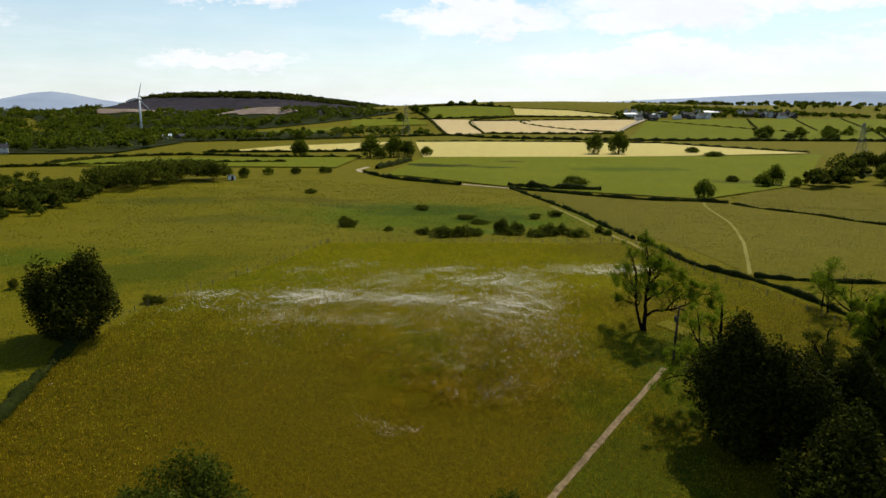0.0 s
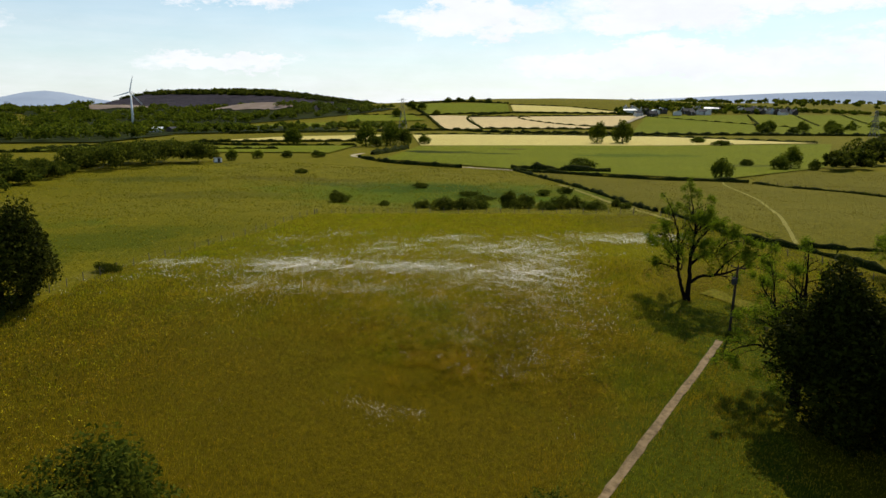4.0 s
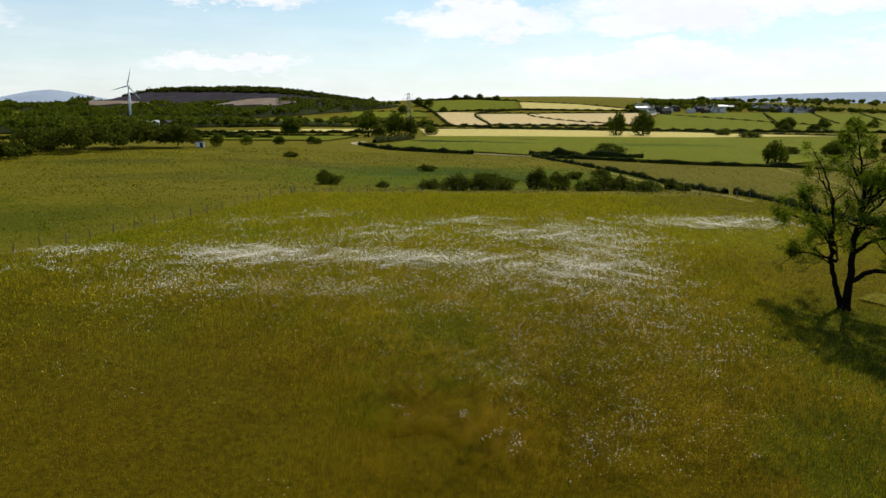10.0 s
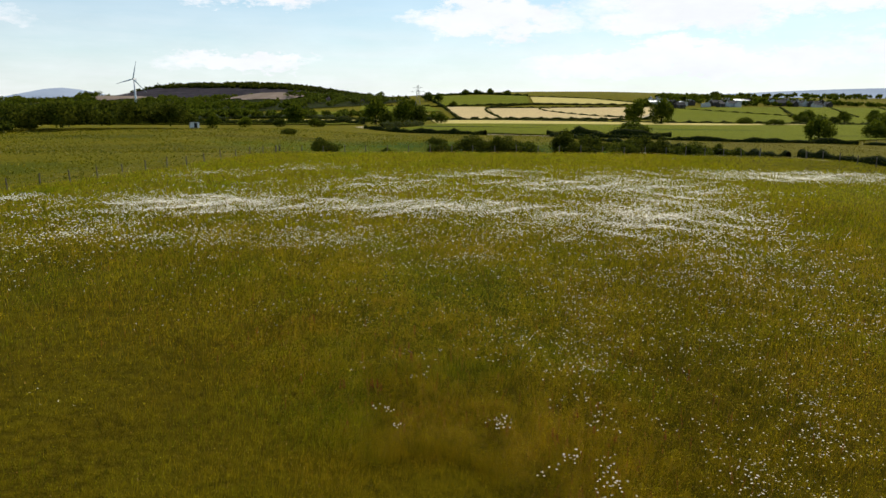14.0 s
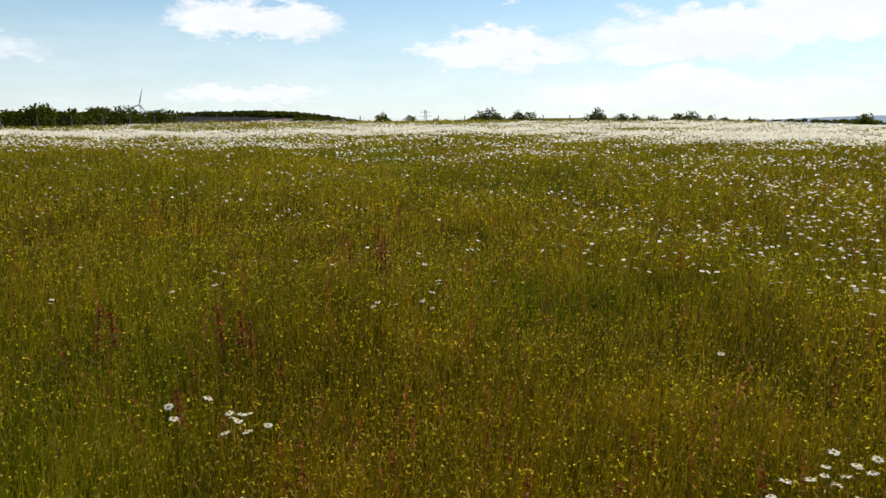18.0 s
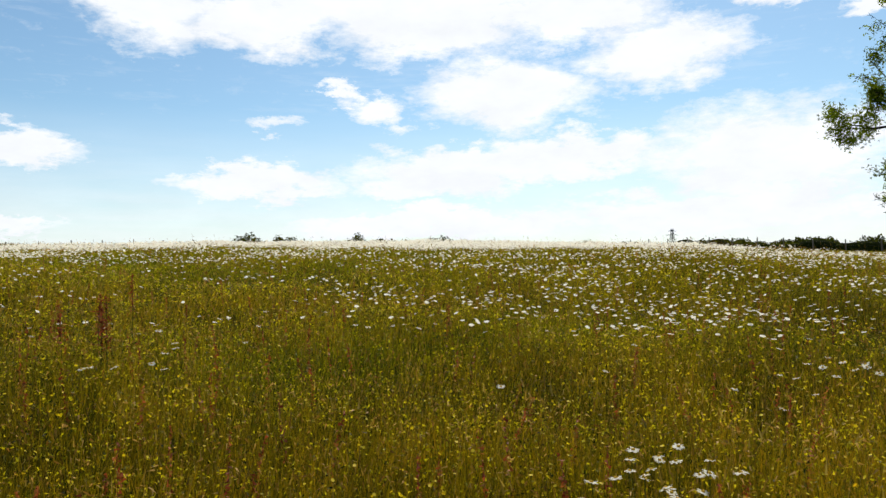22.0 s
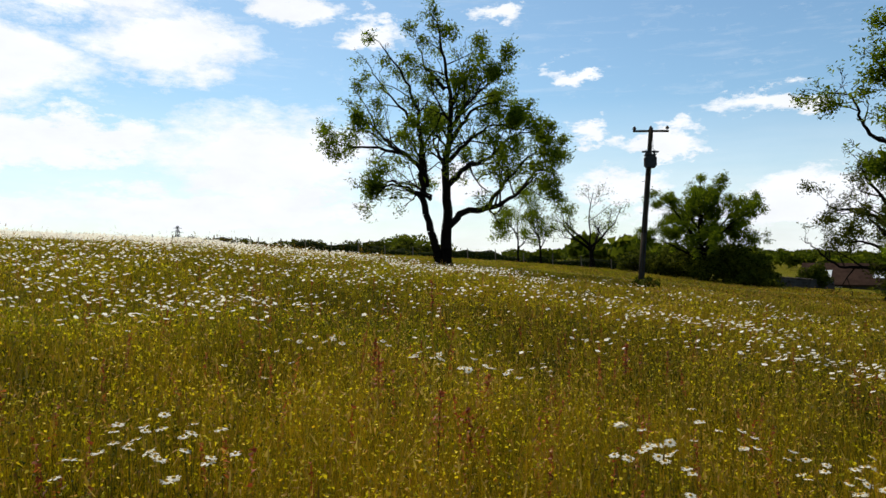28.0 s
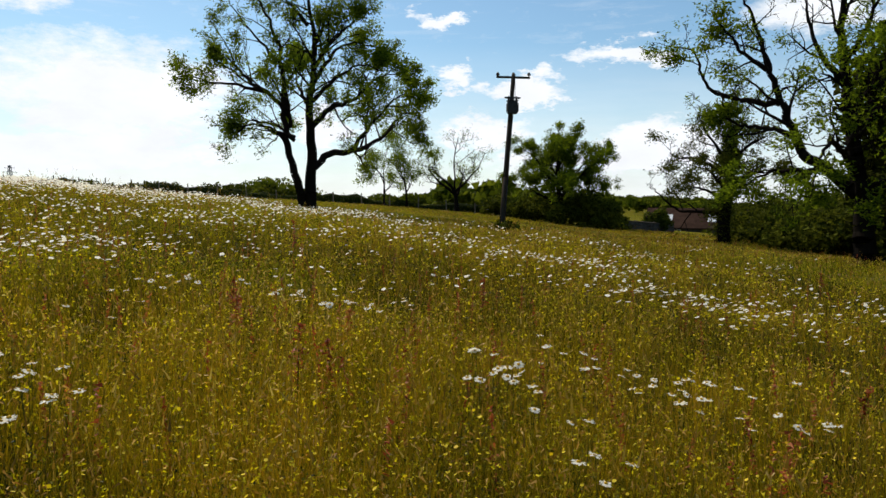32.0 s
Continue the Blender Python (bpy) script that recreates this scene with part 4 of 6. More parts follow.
for tx, ty, seed, tall in ((70.5, 121.8, 21, 8.2), (69.8, 118.6, 23, 8.0)):
    tree("slender_tree", tx, ty, "slender young ash beside the field hedge", seed, 0.17, tall, ((0.4, 90, 40, 2.6, 0.5), (0.6, 270, 40, 2.8, 0.5), (0.75, 0, 45, 2.4, 0.5)),
         "ash_leaf", 0.20, 26, 0.3, levels=3, kids=(5, 5, 4))
tree("dying_tree", 71.0, 113.0, "half-bare dying ash with a spreading crown", 27, 0.36, 8.4,
     ((0.6, 100, 35, 4.4, 0.5), (0.7, 280, 35, 4.4, 0.5), (0.8, 160, 40, 3.8, 0.5), (0.85, 330, 45, 3.8, 0.5)), "ash_leaf", 0.18, 5, 0.26, levels=4, kids=(5, 4, 4, 3), bare=0.5, stems=((0, 0, 0.0, 0.0, 0.36, 3.0),))
limbed_tree("sycamore", 68.5, 100.8, "broad leafy tree above a dark thicket", 31, 76, 0.075, (
    (0.38, 0.05, 1.0, ((0, 0, 0), (0.0, 0, 2.0), (-0.2, 0.1, 4.4), (-0.3, 0.1, 6.6), (-0.2, 0.1, 9.0))),
    *((0.17, 0.02, 1.0, ((0, 0, h), (1.6 * math.sin(b), 1.6 * math.cos(b), h + 1.1 * e), (3.3 * math.sin(b), 3.3 * math.cos(b), h + 2.3 * e), (4.9 * math.sin(b), 4.9 * math.cos(b), h + 2.9 * e)))
      for b, h, e in ((1.4, 1.8, 0.7), (4.6, 1.9, 0.8), (0.2, 2.2, 0.8), (3.0, 2.0, 0.7), (5.6, 2.6, 1.1), (2.2, 2.8, 1.2), (1.0, 3.4, 1.4), (4.0, 3.4, 1.4))),
    *((0.14, 0.02, 1.0, ((-0.2, 0.1, h), (1.1 * math.sin(b), 1.1 * math.cos(b), h + 1.2), (2.6 * math.sin(b), 2.6 * math.cos(b), h + 2.6)))
      for b, h in ((1.7, 4.6), (4.9, 4.8), (0.3, 5.2), (3.3, 5.0), (6.0, 6.0), (2.4, 6.0))),
), per_tip=26, fork=0.5)
bush("thicket", 68.0, 98.5, "dark thicket under the broad tree", 55, 3.6, 7.5, "hedge_leaf", 0.3, 4200)
bush("thicket", 70.5, 104.0, "dark elder thicket beside the field hedge", 56, 3.2, 6.0, "hedge_leaf", 0.3, 3000)
bush("thicket", 47.0, 77.5, "leafy thicket behind the old ash", 57, 3.0, 7.0, "hedge_leaf", 0.3, 5200)
bush("thicket", 54.0, 80.0, "bright green nettle and elder thicket", 58, 2.0, 7.0, "scrub_leaf", 0.26, 3000)
for bx, by, tall, wide, seed in ((55, 82.5, 2.8, 6.0, 161), (60, 80.5, 2.8, 6.0, 162), (66.5, 82, 5.0, 7.0, 163), (73, 80.5, 4.6, 6.5, 164), (46, 80.5, 2.4, 5.0, 165), (41, 74.5, 2.8, 6.0, 166), (58, 76, 6.0, 8.0, 167), (80, 80, 3.0, 5.0, 168), (64, 95.5, 1.4, 4.0, 169), (72.5, 108.5, 2.6, 5.0, 170), (74, 96.5, 2.0, 4.0, 171), (86, 75, 5.5, 7.5, 172)):
    bush("thicket", bx, by, "dark thicket of elder and thorn by the farm", seed, tall, wide, "hedge_leaf", 0.28, int(110 * tall * wide) + 600, group="thickets by the farm")
bush("elder", 62.0, 78.0, "leafy elder by the farm buildings", 59, 5.0, 7.0, "scrub_leaf", 0.3, 3600)
bush("elder", 88.0, 93.5, "young leafy bush in front of the barn", 155, 3.0, 3.2, "scrub_leaf", 0.3, 1600)
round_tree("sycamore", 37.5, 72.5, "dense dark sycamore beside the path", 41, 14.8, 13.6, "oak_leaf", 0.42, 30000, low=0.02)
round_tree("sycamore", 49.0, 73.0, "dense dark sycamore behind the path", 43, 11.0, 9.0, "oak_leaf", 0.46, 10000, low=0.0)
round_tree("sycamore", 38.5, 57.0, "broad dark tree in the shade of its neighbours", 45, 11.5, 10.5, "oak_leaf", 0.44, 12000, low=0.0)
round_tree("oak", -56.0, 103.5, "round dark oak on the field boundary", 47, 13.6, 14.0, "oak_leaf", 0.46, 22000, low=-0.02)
round_tree("thorn_tree", -20.5, 53.0, "leafy treetop below the flight path", 49, 9.5, 11.0, "scrub_leaf", 0.34, 11000)
bush("hawthorn", 8.0, 57.5, "small leafy thorn bush beside the path", 51, 4.5, 4.0, "scrub_leaf", 0.26, 2500)
bush("bramble", -49.8, 119.5, "dark bramble clump on the fence line", 53, 1.6, 4.6, "hedge_leaf", 0.2, 1800, deep=2.5)
bush("gorse", -80.0, 128.0, "small dark gorse bush in the pasture", 54, 2.4, 2.4, "hedge_leaf", 0.22, 700)

# scrub in the hollow
PIT = ((-27, 206, 2.6, 6, 0), (-52, 280, 1.6, 5, 0), (-14, 197, 1.2, 3, 1), (-4, 186, 1.8, 4, 0), (1, 179, 2.6, 6, 0), (6, 181, 2.8, 5.5, 0), (10, 183, 2.0, 4.5, 1),
       (17.5, 190, 4.0, 4.4, 0), (21, 186, 3.0, 6, 0), (26, 181, 2.0, 5, 1), (30, 184, 2.8, 5, 0), (34, 187, 2.6, 4, 0), (37, 182, 2.0, 6, 1), (45, 192, 2.0, 2.6, 0), (46, 187, 1.6, 3, 1),
       (31, 222, 1.8, 4, 1), (38, 226, 2.0, 4, 1), (9, 222, 1.4, 5, 1), (13, 214, 1.2, 6, 1), (-6, 240, 1.6, 5, 0))
for i, (bx, by, tall, wide, kind_of) in enumerate(PIT):
    bush("hawthorn" if not kind_of else "bramble", bx, by, "dark hawthorn bush in the hollow" if not kind_of else "low bramble patch in the hollow", 60 + i, tall * 1.15, wide * 1.1, "hedge_leaf" if not kind_of else "scrub_leaf", 0.30, int(150 * wide * tall) + 300, group="scrub in the hollow")

# scattered trees of the farmland
FAR = ((-105, 522, 14, 14, 0), (-52, 508, 18, 15, 0), (-36, 520, 17, 15, 0), (-26, 524, 13, 12, 1), (-12, 530, 8, 10, 0), (120, 562, 18, 14, 0), (140, 566, 20, 17, 0), (62, 321, 5.5, 14, 0),
       (205, 583, 6, 12, 0), (207, 540, 5, 16, 0), (152, 330, 7, 9, 0), (160, 338, 11, 10, 0), (168, 332, 5.5, 6, 0), (146, 352, 4, 7, 1), (105, 277, 8.8, 8.5, 0),
       (-62, 368, 4, 5, 0), (-75, 362, 4, 6, 1), (-88, 356, 4.5, 6, 0), (-96, 341, 6, 6, 0), (-60, 372, 3, 5, 1), (-44, 500, 8, 9, 1),
       (350, 790, 13, 15, 0), (362, 800, 15, 16, 0), (395, 790, 14, 15, 0), (415, 770, 12, 13, 0), (430, 800, 15, 15, 0), (345, 770, 9, 12, 1), (372, 765, 9, 13, 1), (410, 752, 10, 16, 0),
       (-150, 742, 11, 14, 0), (-62, 1000, 14, 14, 0), (-30, 1085, 14, 16, 0), (-45, 1110, 14, 16, 0), (-8, 1010, 9, 12, 0), (10, 1205, 9, 14, 0), (30, 1208, 8, 14, 0), (50, 1200, 10, 12, 0), (75, 1180, 8, 14, 0))
FAR_TREES = [round_tree("field_tree", 0, 0, "full-crowned dark tree in the farmland", 90 + i, 10.0, 10.0, "wood_leaf" if i < 2 else "scrub_leaf", 0.8, 1700, stem=0.3, low=0.0) for i in range(3)]
for i, (fx, fy, tall, wide, kind_of) in enumerate(FAR):
    m = pose(fx, fy, float(height(fx, fy)) - 0.1, 0, 0, 67 * i) @ Matrix.Diagonal((wide / 10, wide / 10, tall / 10, 1))
    c = copy_thing(FAR_TREES[2 if kind_of else i % 2], m)
    c.matrix_basis = m
for ob in FAR_TREES:
    for o in (*ob.children_recursive, ob):
        bpy.data.objects.remove(o)


def wood(name, label, spots, leaf_size, per_tree, seed, leaf="wood_leaf"):
    """Woodland seen from afar: many lumpy crowns in one mesh. spots: rows of x, y, height, width."""
    rng = np.random.default_rng(seed)
    s = np.asarray(spots, float)
    n = len(s)
    base = np.stack([blob_points(rng, per_tree, 0.5, 0.5, 0.5, 8) for _ in range(12)])
    c = base[rng.integers(0, 12, n)] * s[:, None, [3, 3, 2]]
    c = c + np.c_[s[:, :2], height(s[:, 0], s[:, 1]) + s[:, 2] * 0.46][:, None]
    v, f = flecks(c.reshape(-1, 3), leaf_size * 1.15, rng, 0.9)
    ob = new(name, mesh_of(name, v, f, M[leaf]))
    return tagged(ob, label, "woodland", kind="stuff")


# open ground inside the woods: the turbine, the farm and the spoil heaps
CLEARINGS = ((-404, 950, 26), (-396, 925, 22), (-386, 900, 18), (-300, 765, 22), (-290, 745, 20), (-312, 1180, 62), (-290, 1110, 50), (-570, 1300, 50), (-560, 1240, 40))


def spots_in(poly, count, seed, low, high):
    rng = np.random.default_rng(seed)
    p = np.array(poly, float)
    q = rng.uniform(p.min(0), p.max(0), (count * 8, 2))
    q = q[inside(q[:, 0], q[:, 1], poly)][:count]
    h = rng.uniform(low, high, len(q))
    for cx, cy, r in CLEARINGS:
        keep = np.hypot(q[:, 0] - cx, q[:, 1] - cy) > r
        q, h = q[keep], h[keep]
    return np.c_[q, h, h * rng.uniform(1.05, 1.55, len(q))]


wood("copse", "belt of dark trees and scrub along the field edge",
     np.vstack([spots_in(((-152, 215), (-130, 226), (-131, 268), (-160, 270)), 26, 1, 5, 8), spots_in(((-134, 268), (-126, 312), (-103, 320), (-104, 340), (-135, 345), (-160, 300)), 34, 41, 9.5, 12.6),
                [(-124, 285, 11.5, 11), (-119, 297, 12.4, 12), (-126, 292, 11.8, 12), (-121, 308, 13.2, 12), (-116, 318, 12.6, 12), (-124, 322, 12.4, 13), (-110, 330, 11.5, 12), (-106, 338, 9.5, 10), (-131, 300, 11, 12), (-133, 318, 11.5, 13), (-118, 332, 12.4, 13)]]), 0.62, 800, 3, "hedge_leaf")
wood("scrub", "thorn scrub along the field boundary", spots_in(((-150, 165), (-131, 200), (-126, 226), (-131, 268), (-140, 300), (-205, 330), (-240, 240), (-190, 180)), 300, 2, 2.4, 6.0), 0.55, 260, 4, "scrub_leaf")
wood("woodland", "broadleaved woodland below the quarry", spots_in(((-345, 552), (-290, 550), (-255, 618), (-265, 720), (-420, 930), (-900, 1500), (-1500, 1500), (-900, 700), (-480, 560)), 1000, 5, 10, 17), 1.7, 150, 5)
wood("woodland", "belt of trees along the valley road", spots_in(((-262, 730), (-115, 785), (-3, 800), (-10, 830), (-110, 850), (-210, 800), (-420, 950), (-420, 900)), 130, 6, 8, 13), 1.6, 170, 6)
wood("woodland", "wooded slope under the quarry hill", spots_in(((-420, 950), (-250, 930), (-120, 1060), (-70, 1120), (-200, 1240), (-560, 1350), (-900, 1500)), 480, 7, 9, 15), 1.7, 150, 7)
wood("woodland", "trees along the quarry hill's skyline", spots_in(((-870, 1600), (-720, 1690), (-150, 1690), (-60, 1660), (-100, 1900), (-870, 1900)), 1200, 8, 7, 14), 3.2, 80, 8, "hedge_leaf")
wood("copse", "dense copse of tall dark trees", np.vstack([spots_in(((192, 385), (215, 340), (320, 350), (340, 425), (240, 425)), 34, 9, 12, 16), spots_in(((172, 330), (178, 285), (240, 260), (320, 290), (320, 370), (190, 372)), 46, 19, 7, 11)]), 0.95, 900, 9, "hedge_leaf")
wood("woodland", "wooded ridge behind the village", np.vstack([spots_in(((200, 1560), (620, 1580), (620, 1640), (200, 1640)), 170, 10, 8, 13), spots_in(((300, 1110), (760, 1190), (800, 1230), (300, 1180)), 240, 11, 5, 8), spots_in(((420, 820), (640, 900), (900, 1000), (800, 820)), 70, 12, 8, 14), spots_in(((250, 1015), (520, 1100), (540, 1180), (250, 1080)), 90, 42, 5, 9)]), 2.2, 100, 10)
wood("woodland", "far hedgerow trees", np.vstack([spots_in(((500, 1300), (1700, 1500), (1700, 1900), (500, 1700)), 240, 13, 7, 12), spots_in(((-2600, 2400), (-900, 2000), (-900, 2500), (-2600, 3000)), 260, 14, 8, 14)]), 3.0, 70, 11)
wood("woodland", "woods beyond the farm on the far slope", np.vstack([spots_in(((190, 40), (460, -60), (600, 260), (380, 300), (250, 190)), 420, 15, 5, 9), spots_in(((306, 312), (346, 312), (346, 346), (306, 346)), 16, 25, 15, 19), spots_in(((280, 335), (312, 325), (410, 250), (380, 230)), 26, 26, 5, 7), spots_in(((90, 128), (180, 150), (190, 118), (100, 112)), 26, 16, 4, 7)]), 1.35, 140, 12)


# ---- fence, pole and other made things ----
def joined(bm):
    me = bpy.data.meshes.new("part")
    bm.to_mesh(me)
    bm.free()
    return me


def solid(kind_of, *pieces, smooth_faces=False):
    """One mesh from pieces: ("box", centre, size, turn about z) or ("rod", from, to, r0, r1, sides)."""
    bm = bmesh.new()
    for piece in pieces:
        if piece[0] == "box":
            _, c, s, turn = piece
            m = Matrix.Translation(c) @ Matrix.Rotation(radians(turn), 4, "Z") @ Matrix.Diagonal((*s, 1))
            made = bmesh.ops.create_cube(bm, size=1.0, matrix=m)
            edges = {e for v in made["verts"] for e in v.link_edges}
            bmesh.ops.bevel(bm, geom=list(edges), offset=min(s) * 0.08, segments=1, affect="EDGES")
        else:
            _, a, b, r0, r1, sides = piece
            a, b = Vector(a), Vector(b)
            m = Matrix.Translation((a + b) / 2) @ (b - a).to_track_quat("Z", "Y").to_matrix().to_4x4()
            bmesh.ops.create_cone(bm, cap_ends=True, segments=sides, radius1=r0, radius2=r1, depth=(b - a).length, matrix=m)
    me = joined(bm)
    if smooth_faces:
        for p in me.polygons:
            p.use_smooth = len(p.vertices) == 4
    me.materials.append(M[kind_of])
    return me


def fence(label, line, gap, seed, strands=(0.35, 0.7, 1.05)):
    """Posts with sagging wires between them."""
    rng = np.random.default_rng(seed)
    pts = curve_of(line, gap)
    root = new("fence")
    root.location = (*pts[0], float(height(*pts[0])))
    tagged(root, label, "fence")
    tops = []
    for i, (px, py) in enumerate(pts):
        h, lean = rng.uniform(1.15, 1.4), rng.normal(0, 0.05, 2)
        z = float(height(px, py))
        big = 1.7 if i in (0, len(pts) - 1) else 1.0
        base = Vector((px, py, z - 0.2)) - root.location
        top = base + Vector((lean[0], lean[1], h + 0.2))
        part("post", solid("post", ("rod", base, top, 0.070 * big, 0.062 * big, 7), ("rod", top, top + Vector((0, 0, 0.04)), 0.048 * big, 0.02, 7)), root)
        tops.append((base + Vector((0, 0, 0.2)), lean, h))
    for s in strands:
        rods = []
        for (a, la, _), (b, lb, _) in zip(tops, tops[1:]):
            p, q = a + Vector((la[0] * s, la[1] * s, s)), b + Vector((lb[0] * s, lb[1] * s, s))
            mid = (p + q) / 2 - Vector((0, 0, 0.03))
            rods += [("rod", p, mid, 0.0022, 0.0022, 4), ("rod", mid, q, 0.0022, 0.0022, 4)]
        part("wire", solid("wire", *rods), root)


fence("weathered post and wire fence along the meadow edge", ((-54.5, 103), (-50.5, 116), (-45, 127), (-38, 139), (-32, 152), (-26.7, 166.5)), 3.0, 1)
fence("post and wire fence along the brow of the meadow", ((-26.2, 167), (-12, 167.5), (5, 167.5), (27, 168), (44, 172)), 3.0, 2)
fence("post and wire fence beside the farm track", ((49, 168), (56, 141), (63, 128), (68, 114), (70, 104)), 3.0, 3)
fence("post and wire fence across the pasture", ((112, 260), (118, 246), (130, 230), (142, 208)), 3.4, 4)


def utility_pole(x, y):
    root = set_down("utility_pole", x, y, "leaning creosoted wooden pole with a crossarm and a small transformer", "utility pole")
    lean = Vector((0.022, -0.062, 1.0))
    at = lambda h: lean * h
    part("shaft", solid("pole", ("rod", at(-0.3), at(3.0), 0.165, 0.150, 14), ("rod", at(3.0), at(6.0), 0.150, 0.130, 14), ("rod", at(6.0), at(8.55), 0.130, 0.105, 14), smooth_faces=True), root)
    arm = Vector((0.52, -0.85, 0.02)).normalized()
    top = at(8.38)
    turn = math.degrees(math.atan2(arm.y, arm.x))
    bar = part("crossarm", solid("pole", ("box", top, (1.86, 0.10, 0.11), turn)), root)
    for d in (-0.86, 0.0, 0.86):
        p = top + arm * d + Vector((0, 0, 0.06))
        pin = part("insulator", solid("porcelain", ("rod", p, p + Vector((0, 0, 0.05)), 0.03, 0.05, 12), ("rod", p + Vector((0, 0, 0.05)), p + Vector((0, 0, 0.12)), 0.105, 0.09, 12), ("rod", p + Vector((0, 0, 0.12)), p + Vector((0, 0, 0.20)), 0.085, 0.04, 12), smooth_faces=True), bar)
        pin.parent = bar
    front = Vector((-0.85, -0.52, 0)).normalized()
    c = at(6.72) + front * 0.32
    tank = part("transformer", solid("steel", ("box", c, (0.50, 0.40, 0.66), turn), ("box", c + Vector((0, 0, 0.36)), (0.56, 0.46, 0.06), turn), ("box", c - front * 0.22, (0.20, 0.2, 0.5), turn)), root, "dark grey transformer tank")
    part("top_bar", solid("steel", ("box", c + Vector((0, 0, 0.52)), (0.86, 0.09, 0.09), turn)), tank)
    for d in (-0.28, 0.28):
        part("cooling_fin", solid("steel", ("box", c + arm * d, (0.05, 0.30, 0.46), turn)), tank)
    for d in (-0.22, 0.0, 0.22):
        p = c + arm * d + Vector((0, 0, 0.38))
        part("bushing", solid("porcelain", ("rod", p, p + Vector((0, 0, 0.24)), 0.05, 0.03, 10)), tank)
    for d in (-0.1, 0.1):
        part("cable", solid("steel", ("rod", at(8.3) + arm * d, at(7.1) + arm * d * 1.6 + front * 0.2, 0.012, 0.012, 5), ("rod", at(6.4) + arm * d + front * 0.14, at(0.2) + arm * d * 0.6 + front * 0.17, 0.02, 0.02, 6)), root)
    part("step_iron", solid("steel", *[("rod", at(3.2 + 0.42 * i), at(3.2 + 0.42 * i) + arm * (0.3 if i % 2 else -0.3), 0.012, 0.012, 5) for i in range(7)]), root)
    return root


utility_pole(35.4, 95.9)
bush("bramble", 35.5, 95.6, "dark bramble clump round the pole's foot", 70, 0.75, 1.7, "hedge_leaf", 0.16, 800)


def wind_turbine(x, y):
    root = set_down("wind_turbine", x, y, "white three-bladed wind turbine above the wood", "wind turbine")
    part("tower", solid("white_paint", ("rod", (0, 0, 0), (0, 0, 41.0), 1.75, 0.9, 20), smooth_faces=True), root)
    part("nacelle", solid("white_paint", ("box", (0, 0.8, 41.8), (2.4, 6.4, 2.5), 0)), root)
    part("hub", solid("white_paint", ("rod", (0, -2.4, 41.8), (0, -4.2, 41.8), 1.25, 0.5, 16), smooth_faces=True), root)
    for ang in (15, 135, 255):
        bm = bmesh.new()
        rings = []
        for f, chord, thick in ((0.0, 0.9, 0.8), (0.12, 1.7, 0.6), (0.35, 1.35, 0.36), (0.7, 0.85, 0.2), (1.0, 0.28, 0.07)):
            ring = [bm.verts.new((chord * cx, -3.3 + thick * cy + 0.25 * cx * (1 - f), 0.6 + 21.5 * f)) for cx, cy in ((-0.5, 0), (-0.2, 0.5), (0.5, 0.06), (0.5, -0.06), (-0.2, -0.5))]
            rings.append(ring)
        for a, b in zip(rings, rings[1:]):
            for i in range(5):
                bm.faces.new((a[i], a[(i + 1) % 5], b[(i + 1) % 5], b[i]))
        bm.faces.new(rings[-1])
        me = joined(bm)
        me.materials.append(M["white_paint"])
        blade = part("blade", me, root)
        blade.matrix_local = Matrix.Translation((0, 0, 41.8)) @ Matrix.Rotation(radians(ang), 4, "Y")


wind_turbine(-404, 950)


def pylon(x, y, tall):
    """A lattice tower: four legs, cross braces and three arms."""
    root = set_down("pylon", x, y, "grey lattice electricity pylon in the distance", "pylon")
    w = lambda h: 0.11 * tall * (1 - h) ** 1.3 + 0.022 * tall
    levels = [0, 0.2, 0.38, 0.54, 0.68, 0.8, 0.9, 1.0]
    corner = lambda i, h: Vector((w(h) * (1 if i in (0, 1) else -1), w(h) * (1 if i in (0, 3) else -1), h * tall))
    for i in range(4):
        part("leg", solid("wire", *[("rod", corner(i, a), corner(i, b), 0.16, 0.16, 4) for a, b in zip(levels, levels[1:])]), root)
        part("brace", solid("wire", *[("rod", corner(i, a), corner((i + 1) % 4, b), 0.09, 0.09, 4) for a, b in zip(levels, levels[1:])], *[("rod", corner((i + 1) % 4, a), corner(i, b), 0.09, 0.09, 4) for a, b in zip(levels, levels[1:])]), root)
    for h, reach in ((0.70, 0.16), (0.82, 0.20), (0.93, 0.14)):
        part("arm", solid("wire", *[("rod", (0, 0, h * tall + 0.04 * tall * k), (s * reach * tall, 0, h * tall), 0.1, 0.07, 4) for s in (-1, 1) for k in (0, 1)]), root)


pylon(-43, 800, 36)
pylon(306, 518, 26)


